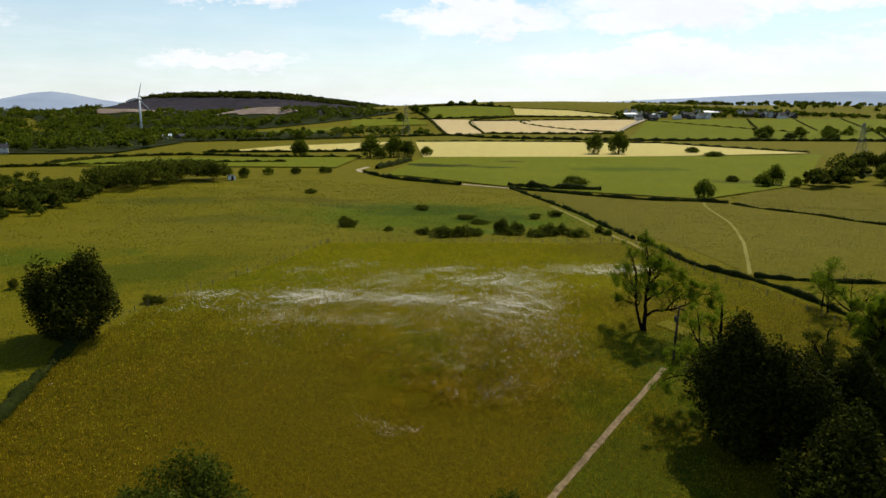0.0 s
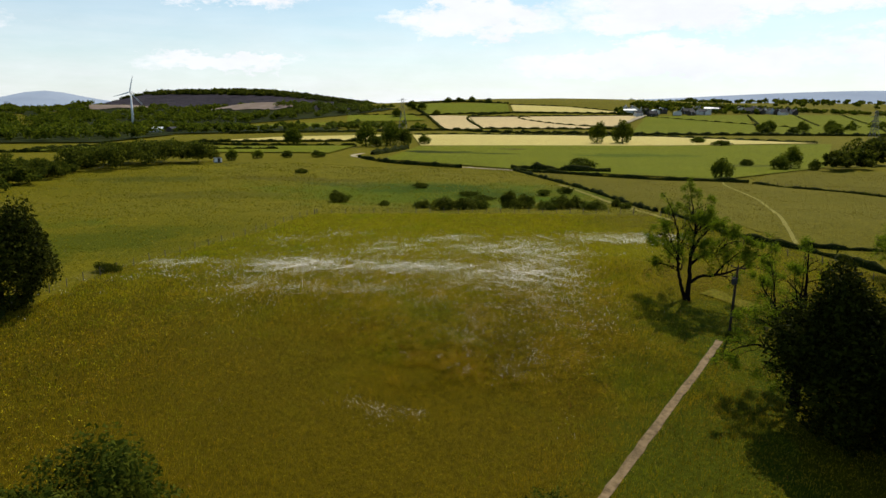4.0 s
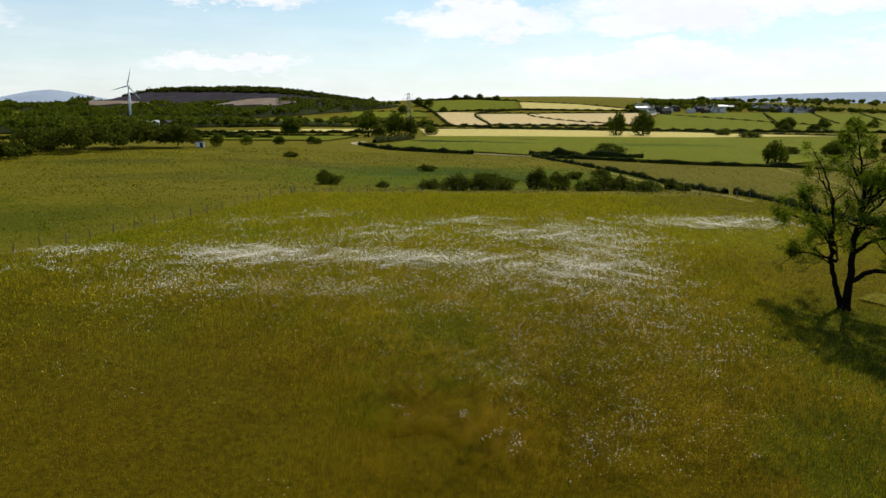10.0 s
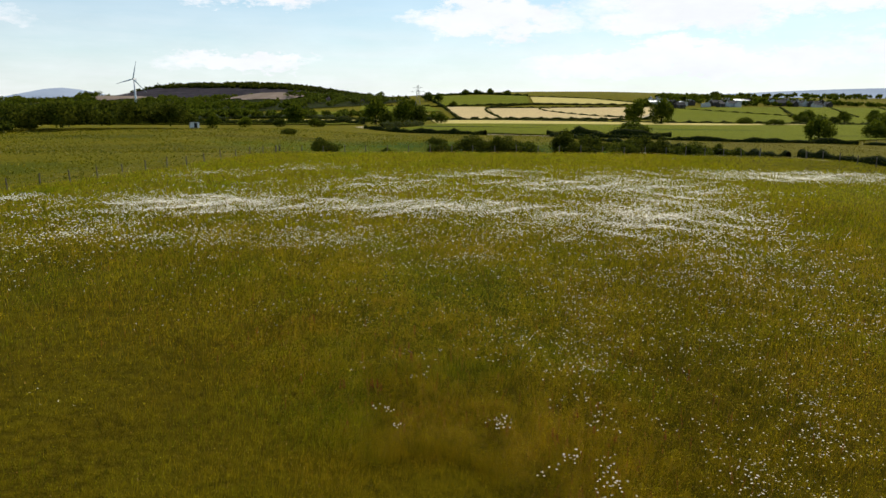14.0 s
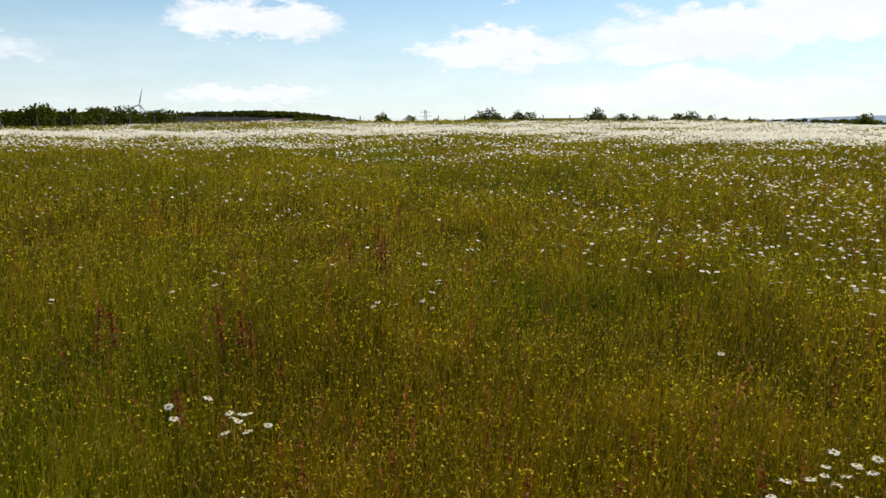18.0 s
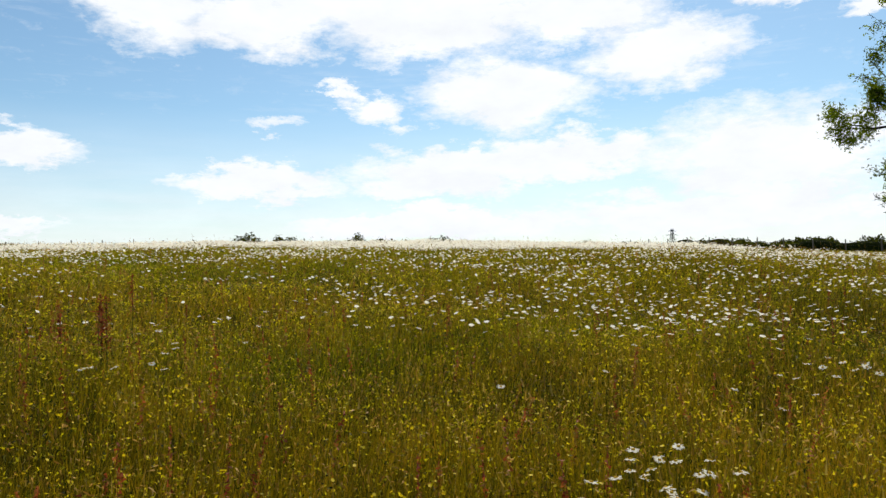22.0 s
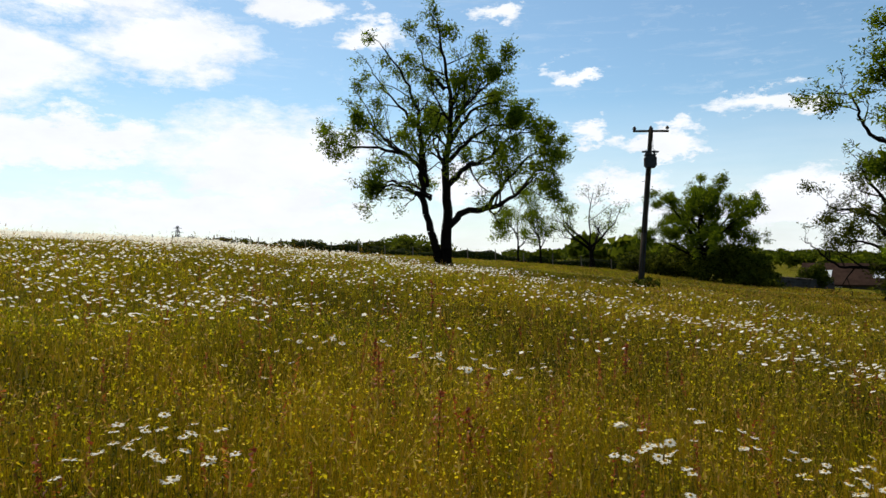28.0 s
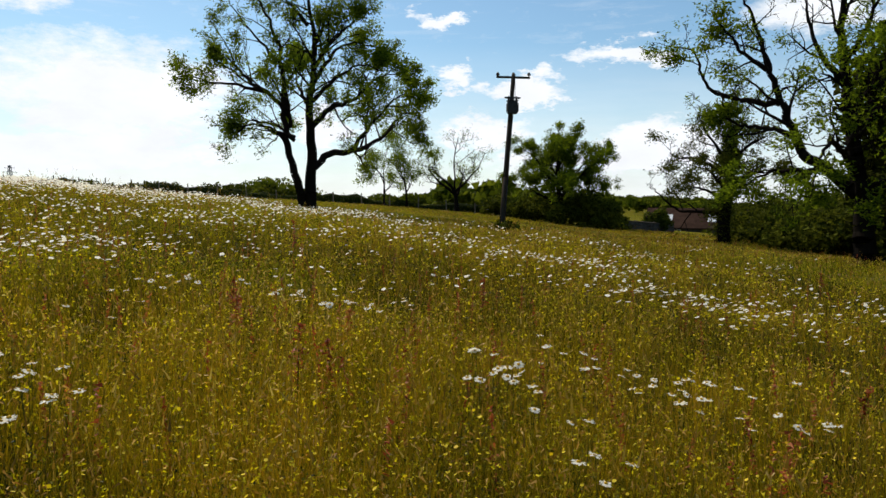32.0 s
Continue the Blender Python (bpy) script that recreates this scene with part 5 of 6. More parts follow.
def house(name, x, y, turn, long, wide, eaves, pitch, label, wall="render_wall", roof="slate", category="house", windows=3, chimney=True, lights=0, doors=1, sink=0.15):
    """Walls, a pitched roof with eaves, and windows, doors and chimneys of their own."""
    root = set_down(name, x, y, label, category, turn=turn, sink=sink)
    rise = wide / 2 * math.tan(radians(pitch))
    bm = bmesh.new()
    section = ((-wide / 2, 0), (wide / 2, 0), (wide / 2, eaves), (0, eaves + rise), (-wide / 2, eaves))
    ends = [[bm.verts.new((sx * long / 2, py, pz)) for py, pz in section] for sx in (-1, 1)]
    bm.faces.new(ends[0][::-1])
    bm.faces.new(ends[1])
    for i in range(5):
        bm.faces.new((ends[0][i], ends[0][(i + 1) % 5], ends[1][(i + 1) % 5], ends[1][i]))
    me = joined(bm)
    me.materials.append(M[wall])
    part("wall", me, root)
    over = 0.35
    for s in (-1, 1):
        bm = bmesh.new()
        pts = ((0, eaves + rise + 0.06), (s * (wide / 2 + over), eaves - over * math.tan(radians(pitch)) + 0.06))
        for sx in (-1, 1):
            for py, pz in pts:
                for up in (0, 0.14):
                    bm.verts.new((sx * (long / 2 + 0.25), py, pz + up))
        bmesh.ops.convex_hull(bm, input=bm.verts)
        me = joined(bm)
        me.materials.append(M[roof])
        slope = part("roof", me, root)
        for j in range(lights):
            px = -long / 2 + long * (j + 0.5) / lights
            a, b = Vector((px, *pts[0])), Vector((px, *pts[1]))
            c = a.lerp(b, 0.52) + Vector((0, 0, 0.17))
            sheet = solid("skylight", ("box", (0, 0, 0), (1.3, (b - a).length * 0.34, 0.04), 0))
            ob = part("rooflight", sheet, slope)
            ob.matrix_local = Matrix.Translation(c) @ Matrix.Rotation(-s * radians(pitch), 4, "X")
    storeys = 2 if eaves > 4 else 1
    for s in (-1, 1):
        for st in range(storeys):
            for j in range(windows):
                px, pz = -long / 2 + long * (j + 0.5) / windows, 1.5 + 2.6 * st
                if st == 0 and j == windows // 2 and s == -1 and doors:
                    part("door", solid("post", ("box", (px, s * (wide / 2 + 0.02), 1.15), (1.0, 0.12, 2.0), 0)), root)
                    continue
                win = part("window", solid("white_paint", ("box", (px, s * (wide / 2 + 0.01), pz), (1.05, 0.12, 1.2), 0)), root)
                part("pane", solid("glass", ("box", (px, s * (wide / 2 + 0.06), pz), (0.86, 0.06, 1.0), 0)), win)
    if chimney:
        for sx in (-1, 1):
            part("chimney", solid(wall, ("box", (sx * (long / 2 - 0.5), 0, eaves + rise + 0.5), (0.7, 0.9, 1.5), 0)), root)
    return root


# the farm below the old ash
house("barn", 113, 88, 88, 19, 8.0, 2.4, 34, "long stone barn with a rusty brown sheet roof and rooflights", "wall", "rust_roof", "barn", 2, False, 3, 1, 1.5)
house("barn", 93, 79, 20, 9, 6.5, 2.6, 33, "small stone barn with a dark slate roof", "wall", "slate", "barn", 1, False)
house("farmhouse", 92, 69, 60, 11, 6.5, 3.0, 30, "low farm building with a pale sheet roof", "wall", "skylight", "house", 3, True)
house("farm_building", -305, 768, 20, 20, 10, 4.5, 20, "pale farm building at the wood's edge", "render_wall", "skylight", "farm building", 2, False)
house("farm_building", -285, 775, 60, 14, 9, 4.0, 25, "pale outbuilding at the wood's edge", "wall", "slate", "farm building", 2, False)
house("cottage", -352, 558, 30, 14, 8, 5.0, 38, "white cottage beside the wood", "render_wall", "slate")


def shed(x, y):
    root = set_down("field_shelter", x, y, "small white metal field shelter by the hedge", "shed", turn=25)
    part("body", solid("white_paint", ("box", (0, 0, 1.25), (3.4, 2.4, 2.1), 0)), root)
    part("roof", solid("steel", ("box", (0, 0, 2.36), (3.7, 2.7, 0.12), 0)), root)
    part("door", solid("steel", ("box", (0.4, -1.22, 1.15), (1.1, 0.06, 1.8), 0)), root)
    for sx in (-1, 1):
        part("wheel", solid("glass", ("rod", (sx * 0.9, -1.15, 0.3), (sx * 0.9, -0.95, 0.3), 0.3, 0.3, 14)), root)


shed(-98, 327)

# the village on the far slope
rng_v = np.random.default_rng(12)
ROWS = ((1095, 1165, 14, 1030), (1185, 1255, 12, 1060), (1290, 1392, 18, 1110))
for p0, p1, count, far in ROWS:
    for i in range(count):
        px = p0 + (p1 - p0) * (i + rng_v.uniform(0.1, 0.9)) / count
        d = far + rng_v.uniform(-25, 45)
        hx = 2.3 + d * (px - 784) / 1244
        big = rng_v.random() < 0.14
        kind_of = rng_v.random()
        house("village_house", hx, d, rng_v.choice((0, 20, 75, 90)) + rng_v.uniform(-12, 12), 22 if big else rng_v.uniform(9, 14), 12 if big else rng_v.uniform(7, 9), rng_v.uniform(4.2, 5.2), 18 if big else rng_v.uniform(32, 42),
              "large pale village barn with a low roof" if big else "rendered village house with a slate roof" if kind_of < 0.55 else "stone village house with a slate roof", "render_wall" if kind_of < 0.55 or big else "wall", "skylight" if big else "slate", "house", 2, not big)


def dry_stone_wall(label, line, tall, seed, limit=150):
    """Rough stones laid in courses over a dark core."""
    rng = np.random.default_rng(seed)
    pts = curve_of(line, 0.5)
    root = new("dry_stone_wall")
    mid = Vector((*pts.mean(0), float(height(*pts.mean(0)))))
    root.location = mid
    tagged(root, label, "wall")
    d = np.gradient(pts, axis=0)
    side = np.c_[d[:, 1], -d[:, 0]] / np.linalg.norm(d, axis=1)[:, None]
    z = height(pts[:, 0], pts[:, 1])
    cols = [np.c_[pts + side * a, z + b * tall - 0.08] for a, b in ((-0.22, 0), (-0.16, 0.93), (0.16, 0.93), (0.22, 0))]
    part("core", mesh_of("core", np.stack(cols, 1).reshape(-1, 3) - np.array(mid), grid_faces(len(pts), 4), M["wall"]), root)
    shapes = []
    for _ in range(6):
        bm = bmesh.new()
        bmesh.ops.create_icosphere(bm, subdivisions=1, radius=0.5)
        for v in bm.verts:
            v.co *= rng.uniform(0.8, 1.15)
        me = joined(bm)
        me.materials.append(M["wall"])
        shapes.append(me)
    count = 0
    for i in range(0, len(pts)):
        for course in range(3):
            if count >= limit:
                return
            h = tall * (0.25 + 0.32 * course)
            ob = part("stone", shapes[rng.integers(6)], root)
            q = pts[i] + side[i] * rng.normal(0, 0.05)
            ob.matrix_local = Matrix.Translation(Vector((*q, float(z[i]) + h)) - mid) @ Matrix.Rotation(rng.uniform(0, 6), 4, "Z") @ Matrix.Diagonal((rng.uniform(0.5, 0.75), rng.uniform(0.4, 0.55), rng.uniform(0.28, 0.4), 1))
            count += 1


dry_stone_wall("tumbled dark stone wall below the farm", ((72, 97.5), (80, 95), (92, 92)), 1.0, 5, 130)


# ---- the flowering meadow ----
def sward(name, colours, through_light, drift, fresh=None):
    """Blades and leaves: each has its own tone, and whole drifts lean to one tone."""
    m, k = material(name)
    r = k.add("ShaderNodeNewGeometry").outputs["Random Per Island"]
    p = world_place(k)
    wide = k.span(k.noise(p, 0.16, 4.0, 0.6), 0.36, 0.64)
    tufts = k.span(k.noise(p, 1.1, 4.0, 0.65), 0.34, 0.66, -0.20, 0.20)
    tone = k.math("ADD", k.math("ADD", k.math("MULTIPLY", r, 1.0 - drift), tufts), k.math("MULTIPLY", wide, drift), True)
    c = k.mix(k.span(tone, 0.16, 0.46), colours[0], colours[1])
    c = k.mix(k.span(tone, 0.46, 0.72), c, colours[2])
    c = k.mix(k.span(tone, 0.72, 1.0), c, colours[3])
    if fresh:
        # greener growth towards the brow and in a few damp drifts
        brow = k.span(k.math("ADD", k.add("ShaderNodeSeparateXYZ", Vector=p).outputs[1], k.math("MULTIPLY", k.noise(p, 0.12, 5.0, 0.6), 40.0)), 112.0, 150.0, 0.0, 0.8)
        damp = k.span(k.noise(p, 0.15, 3.0, 0.5, 0.5), 0.52, 0.68, 0.0, 0.42)
        green = (fresh[0] * 0.62, fresh[1] * 0.86, fresh[2])
        c = k.mix(brow, c, k.mix(r, tuple(v * 0.4 for v in fresh), tuple(v * 1.5 for v in fresh)))
        c = k.mix(damp, c, k.mix(r, tuple(v * 0.35 for v in green), tuple(v * 1.5 for v in green)))
    s = k.add("ShaderNodeBsdfPrincipled", Base_Color=c, Roughness=0.6)
    s.inputs["Specular IOR Level"].default_value = 0.2
    t = k.add("ShaderNodeBsdfTranslucent", Color=c)
    k.add("ShaderNodeOutputMaterial", Surface=k.add("ShaderNodeMixShader", i0=through_light, i1=s.outputs[0], i2=t.outputs[0]).outputs[0])
    return m


M["blade"] = sward("meadow_grass_blades", ((0.024, 0.030, 0.001), (0.180, 0.140, 0.002), (0.350, 0.246, 0.004), (0.470, 0.268, 0.010)), 0.42, 0.30, (0.330, 0.315, 0.003))
M["forb"] = sward("small_meadow_leaves", ((0.014, 0.026, 0.001), (0.180, 0.160, 0.002), (0.540, 0.470, 0.005), (0.880, 0.700, 0.014)), 0.50, 0.2, (0.340, 0.340, 0.003))
M["head"] = sward("grass_seed_heads", ((0.170, 0.076, 0.010), (0.350, 0.175, 0.024), (0.520, 0.300, 0.060), (0.660, 0.450, 0.140)), 0.42, 0.35)
M["culm"] = sward("flowering_grass_stems", ((0.140, 0.078, 0.008), (0.240, 0.140, 0.014), (0.350, 0.225, 0.026), (0.460, 0.330, 0.060)), 0.35, 0.3)
M["sorrel"] = sward("red_sorrel_spikes", ((0.150, 0.030, 0.010), (0.260, 0.052, 0.014), (0.360, 0.090, 0.020), (0.440, 0.150, 0.036)), 0.40, 0.2)
M["petal"] = sward("white_daisy_petals", ((0.86, 0.82, 0.68), (0.89, 0.86, 0.74), (0.91, 0.88, 0.78), (0.92, 0.90, 0.80)), 0.50, 0.1)
M["disc"] = sward("yellow_daisy_discs", ((0.50, 0.28, 0.01), (0.58, 0.34, 0.012), (0.62, 0.38, 0.015), (0.66, 0.42, 0.02)), 0.1, 0.1)
M["buttercup"] = sward("yellow_petals", ((0.62, 0.46, 0.006), (0.74, 0.56, 0.01), (0.80, 0.62, 0.012), (0.70, 0.42, 0.008)), 0.40, 0.2)
M["stalk"] = sward("green_stalks", ((0.03, 0.05, 0.004), (0.05, 0.07, 0.006), (0.06, 0.08, 0.008), (0.08, 0.08, 0.01)), 0.2, 0.2)

STAND = np.array((-1.45, 83.6))


def fan(rng, count, near, far, a0=-42, a1=108):
    """Places round the low viewpoint, closer together near it."""
    r = (near**0.4 + (far**0.4 - near**0.4) * rng.random(count)) ** 2.5 * np.exp(rng.normal(0, 0.12, count))
    a = np.radians(rng.uniform(a0, a1, count) + rng.normal(0, 11, count))
    return np.c_[STAND[0] + r * np.sin(a), STAND[1] + r * np.cos(a)], r


def disc(rng, count, far):
    r, a = far * np.sqrt(rng.random(count)), rng.uniform(0, 2 * np.pi, count)
    return np.c_[STAND[0] + r * np.sin(a), STAND[1] + r * np.cos(a)], r


def broad(rng, count):
    q = rng.uniform((-54, 50), (72, 168), (count * 2, 2))
    return q[inside(q[:, 0], q[:, 1], MEADOW)][:count]


def clear_of_path(q):
    d = np.full(len(q), 9.0)
    for p in curve_of(((4, 44), (9, 56), (13, 63), (17, 69), (23, 78), (29, 87), (33.5, 94)), 0.8):
        d = np.minimum(d, np.hypot(*(q - p).T))
    return d > 0.6


def meadow_height(q):
    """How tall the sward stands: tussocks and thin places, low in the shade below the trees."""
    x, y = q.T
    n = np.sin(x * 0.9 + 1.3 * np.sin(y * 0.5)) * np.sin(y * 1.1 + np.sin(x * 0.7)) * 0.12 + np.sin(x * 0.21 + 2) * np.sin(y * 0.17) * 0.10
    return (0.44 + n) * (1 - 0.55 * smooth(x, 24, 36))


def blades(rng, q, r, tall_scale=1.0, thick=0.0017, thicker=0.00044):
    """Narrow pointed blades, leaning a little downwind."""
    n = len(q)
    h = meadow_height(q) * rng.uniform(0.45, 1.25, n) * tall_scale
    w = thick + thicker * r
    a = rng.uniform(0, 2 * np.pi, n)
    lean = rng.normal(0, 0.24, (n, 2)) * h[:, None] + np.array((0.04, 0.02))
    base = np.c_[q, height(q[:, 0], q[:, 1]) - 0.02]
    off = np.c_[np.cos(a) * w, np.sin(a) * w, np.zeros(n)]
    tip = base + np.c_[lean, h]
    v = np.stack([base - off, base + off, tip], 1).reshape(-1, 3)
    return v, np.arange(3 * n).reshape(n, 3), tip


def build_sward():
    rng = np.random.default_rng(3)
    grass = lambda name, v, f, kind_of, label: tagged(new(name, mesh_of(name, v, f, M[kind_of])), label, "grass", kind="stuff")
    parts_of = (fan(rng, 380000, 2.3, 88), fan(rng, 70000, 2.7, 70, 108, 318), disc(rng, 9000, 3.4))
    q, r = np.vstack([p[0] for p in parts_of]), np.hstack([p[1] for p in parts_of])
    ok = inside(q[:, 0], q[:, 1], MEADOW) & clear_of_path(q)
    q, r = q[ok], r[ok]
    v, f, tips = blades(rng, q, r)
    grass("meadow_grass", v, f, "blade", "tall olive and brown hay meadow grass")
    pick = rng.random(len(tips)) < 0.20
    t, rr = tips[pick], r[pick]
    v, f = cards(t, 0.024 + 0.0024 * np.minimum(rr, 45), rng, 0.26, 0.9)
    grass("grass_heads", v, f, "head", "brown seed heads of meadow grass")
    parts_of = (fan(rng, 330000, 2.2, 80), fan(rng, 70000, 2.7, 60, 108, 318), disc(rng, 8000, 3.4))
    q, r = np.vstack([p[0] for p in parts_of]), np.hstack([p[1] for p in parts_of])
    ok = inside(q[:, 0], q[:, 1], MEADOW) & clear_of_path(q)
    q, r = q[ok], r[ok]
    h = meadow_height(q) * rng.uniform(0.2, 1.08, len(q)) ** 0.6
    v, f = flecks(np.c_[q, height(q[:, 0], q[:, 1]) + h], 0.010 + 0.0020 * np.minimum(r, 16), rng, 0.55)
    grass("meadow_leaves", v, f, "forb", "small yellow-green leaves of meadow plants")
    q = broad(rng, 260000)
    away = np.hypot(*(q - STAND).T)
    ok = clear_of_path(q) & (away > rng.uniform(14, 40, len(q)))
    q, away = q[ok], away[ok]
    v, f, tips = blades(rng, q, np.minimum(away, 60), 0.95, 0.006, 0.0006)
    grass("meadow_grass", v, f, "blade", "tufts of hay meadow grass")
    low = (rng.random(len(q)) < 0.3) & (q[:, 0] < 20) & (away > 30)
    v2, f2 = flecks(np.c_[q[low], height(*q[low].T) + rng.uniform(0.15, 0.42, low.sum())], 0.16, rng, 0.5)
    grass("meadow_leaves", v2, f2, "forb", "leafy tufts across the meadow")
    # flowering stems that stand above the rest
    qs, rs = fan(rng, 20000, 2.6, 75)
    ok = inside(qs[:, 0], qs[:, 1], MEADOW) & clear_of_path(qs) & (rng.random(len(qs)) < 1 - smooth(qs[:, 0], 26, 34))
    qs, rs = qs[ok], rs[ok]
    vs, fs, top = blades(rng, qs, rs, 1.5, 0.0012, 0.00022)
    grass("grass_stems", vs, fs, "culm", "thin reddish flowering stems above the grass")
    vh, fh = cards(top - (0, 0, 0.03), 0.060 + 0.0012 * np.minimum(rs, 40), rng, 0.16, -3.0)
    grass("grass_heads", vh, fh, "culm", "upright reddish flower heads of meadow grass")
    pick = (rng.random(len(tips)) < 0.3) & (q[:, 0] < 27)
    v, f = cards(tips[pick], 0.12, rng, 0.3, 0.8)
    grass("grass_heads", v, f, "head", "brown seed heads across the meadow")


build_sward()

# drifts of ox-eye daisies: x, y, spread in x and y, how many
DRIFTS = (
    (-20, 122.6, 3.6, 1.2, 4200), (-23, 119.5, 3.0, 1.6, 1500), (-25.5, 112.5, 2.4, 1.8, 700), (-18, 109, 3.0, 0.7, 700),
    (-8, 109, 2.0, 0.9, 700), (-5.5, 120.2, 4.2, 1.0, 3600), (0.5, 119, 3.6, 1.0, 1700), (-8, 132, 2.4, 2.2, 1300),
    (2, 140, 2.2, 0.9, 900), (8, 132.5, 2.2, 1.2, 1300), (14, 133, 3.0, 2.4, 2000), (18, 128, 3.2, 3.0, 2600),
    (16.5, 118, 3.2, 2.2, 2400), (11.5, 116.5, 2.6, 1.8, 2600), (13, 112, 3.4, 2.2, 1500), (4, 113, 3.0, 2.0, 800),
)
DRIFTS_B = (
    (14, 101, 4.4, 3.2, 350), (8, 104, 5.0, 3.5, 380), (20, 108, 2.4, 2.4, 160), (33.5, 140.5, 4.0, 1.0, 2600),
    (39, 144, 4.0, 0.9, 1600), (-40, 123, 2.6, 0.9, 900), (-38, 116, 4.0, 1.6, 350), (-26, 139, 2.4, 1.0, 260),
    (-17, 143, 2.4, 0.8, 260), (16, 101, 3.0, 3.2, 300), (14.5, 95.5, 3.0, 2.4, 240), (2, 115, 13, 7, 3600), (7, 104, 7, 4, 450), (-12, 108, 10, 5, 260), (12, 124, 9, 7, 2200), (-14, 126, 9, 7, 1300),
    (9, 98, 5, 4, 380), (15.5, 87, 1.0, 0.7, 40), (13.8, 84.3, 1.4, 0.8, 40), (12, 82, 1.2, 0.6, 20),
)
DRIFTS_C = (
    (10.39, 86.06, 0.9, 0.5, 60), (8.65, 84.44, 0.7, 0.4, 22), (8.26, 83.61, 0.8, 0.5, 46), (7.59, 82.67, 0.6, 0.4, 12), (11.39, 87.87, 0.7, 0.5, 40),
    (-4.14, 75.48, 1.0, 0.9, 110), (-7.32, 77.2, 0.6, 0.4, 40), (-1.01, 75.18, 0.7, 0.4, 40), (4.5, 91.22, 0.9, 0.6, 24), (4.04, 90.35, 1.1, 0.6, 46),
    (2.52, 92.8, 0.6, 0.5, 16), (4.71, 93.53, 1.1, 0.7, 40), (6.7, 86.85, 0.5, 0.3, 8), (0.62, 92.43, 0.6, 0.4, 14), (1.27, 94.79, 0.8, 0.6, 26),
    (-1.2, 104.4, 1.1, 0.8, 40), (0.9, 104.3, 0.7, 0.6, 16), (3.05, 93.83, 0.6, 0.4, 10), (-3.5, 111, 1.2, 0.8, 24),
)
DRIFTS_D = ((0, 84, 24, 18, 200), (10, 92, 3.5, 3, 150), (3, 100, 4, 2.5, 60))


def scatter(rng, rows, loose=1.0):
    """Flowers in small crowded groups, the groups strewn over each drift."""
    out = []
    for x, y, sx, sy, n in rows:
        much = int(n * (2.6 if y < 106 else 1.5))
        crowd = max(1, much // 9)
        at = rng.normal((x, y), (sx * 1.3 * loose, sy * 1.5 * loose), (crowd, 2))
        size = rng.uniform(0.25, 1.3, crowd) * (1.0 if y > 106 else 0.8)
        which = rng.integers(0, crowd, much)
        out.append(at[which] + rng.normal(0, 1, (much, 2)) * size[which][:, None])
    q = np.vstack(out)
    x, y = q.T
    clump = np.sin(x * 0.7 + 1.5 * np.sin(y * 0.5)) * np.sin(y * 0.9 + 1.2 * np.sin(x * 0.4)) + rng.normal(0, 0.5, len(q))
    few = (x + rng.normal(0, 3.0, len(q)) < 23) | (y > 128)
    return q[((clump > -0.7) | (loose < 1)) & few & inside(q[:, 0], q[:, 1], MEADOW) & clear_of_path(q)]


def rosettes(rng, centres, radius, sides, tilt=0.38):
    """Flat flower heads, turned up and a little to the sun."""
    n = len(centres)
    up = rng.normal(0, tilt, (n, 3)) + np.array((0.10, 0.14, 1.0))
    up /= np.linalg.norm(up, axis=1)[:, None]
    a = np.cross(up, rng.normal(size=(n, 3)))
    a /= np.linalg.norm(a, axis=1)[:, None]
    b = np.cross(up, a)
    ang = np.arange(sides) * 2 * np.pi / sides
    v = centres[:, None] + (a[:, None] * np.cos(ang)[None, :, None] + b[:, None] * np.sin(ang)[None, :, None]) * np.asarray(radius).reshape(-1, 1, 1)
    return v.reshape(-1, 3), np.arange(n * sides).reshape(n, sides), up


def build_daisies():
    rng = np.random.default_rng(8)
    q = np.vstack([scatter(rng, (*DRIFTS, *DRIFTS_B, *DRIFTS_D)), scatter(rng, DRIFTS_C, 0.6)])
    far = np.hypot(*(q - STAND).T)
    q = q[far > 7.5]
    far = far[far > 7.5]
    h = meadow_height(q) + rng.uniform(0.05, 0.20, len(q))
    c = np.c_[q, height(q[:, 0], q[:, 1]) + h]
    v, f, up = rosettes(rng, c, rng.uniform(0.026, 0.034, len(q)) + 0.027 * smooth(far, 14, 44), 5, 0.24)
    tagged(new("ox_eye_daisies", mesh_of("ox_eye_daisies", v, f, M["petal"])), "white drifts of ox-eye daisies in flower", "flowers", kind="stuff")
    some = far < 24
    v, f, _ = rosettes(np.random.default_rng(9), c[some] + up[some] * 0.006, np.full(some.sum(), 0.009), 6, 0.0)
    tagged(new("daisy_discs", mesh_of("daisy_discs", v, f, M["disc"])), "yellow centres of the ox-eye daisies", "flowers", kind="stuff")


build_daisies()


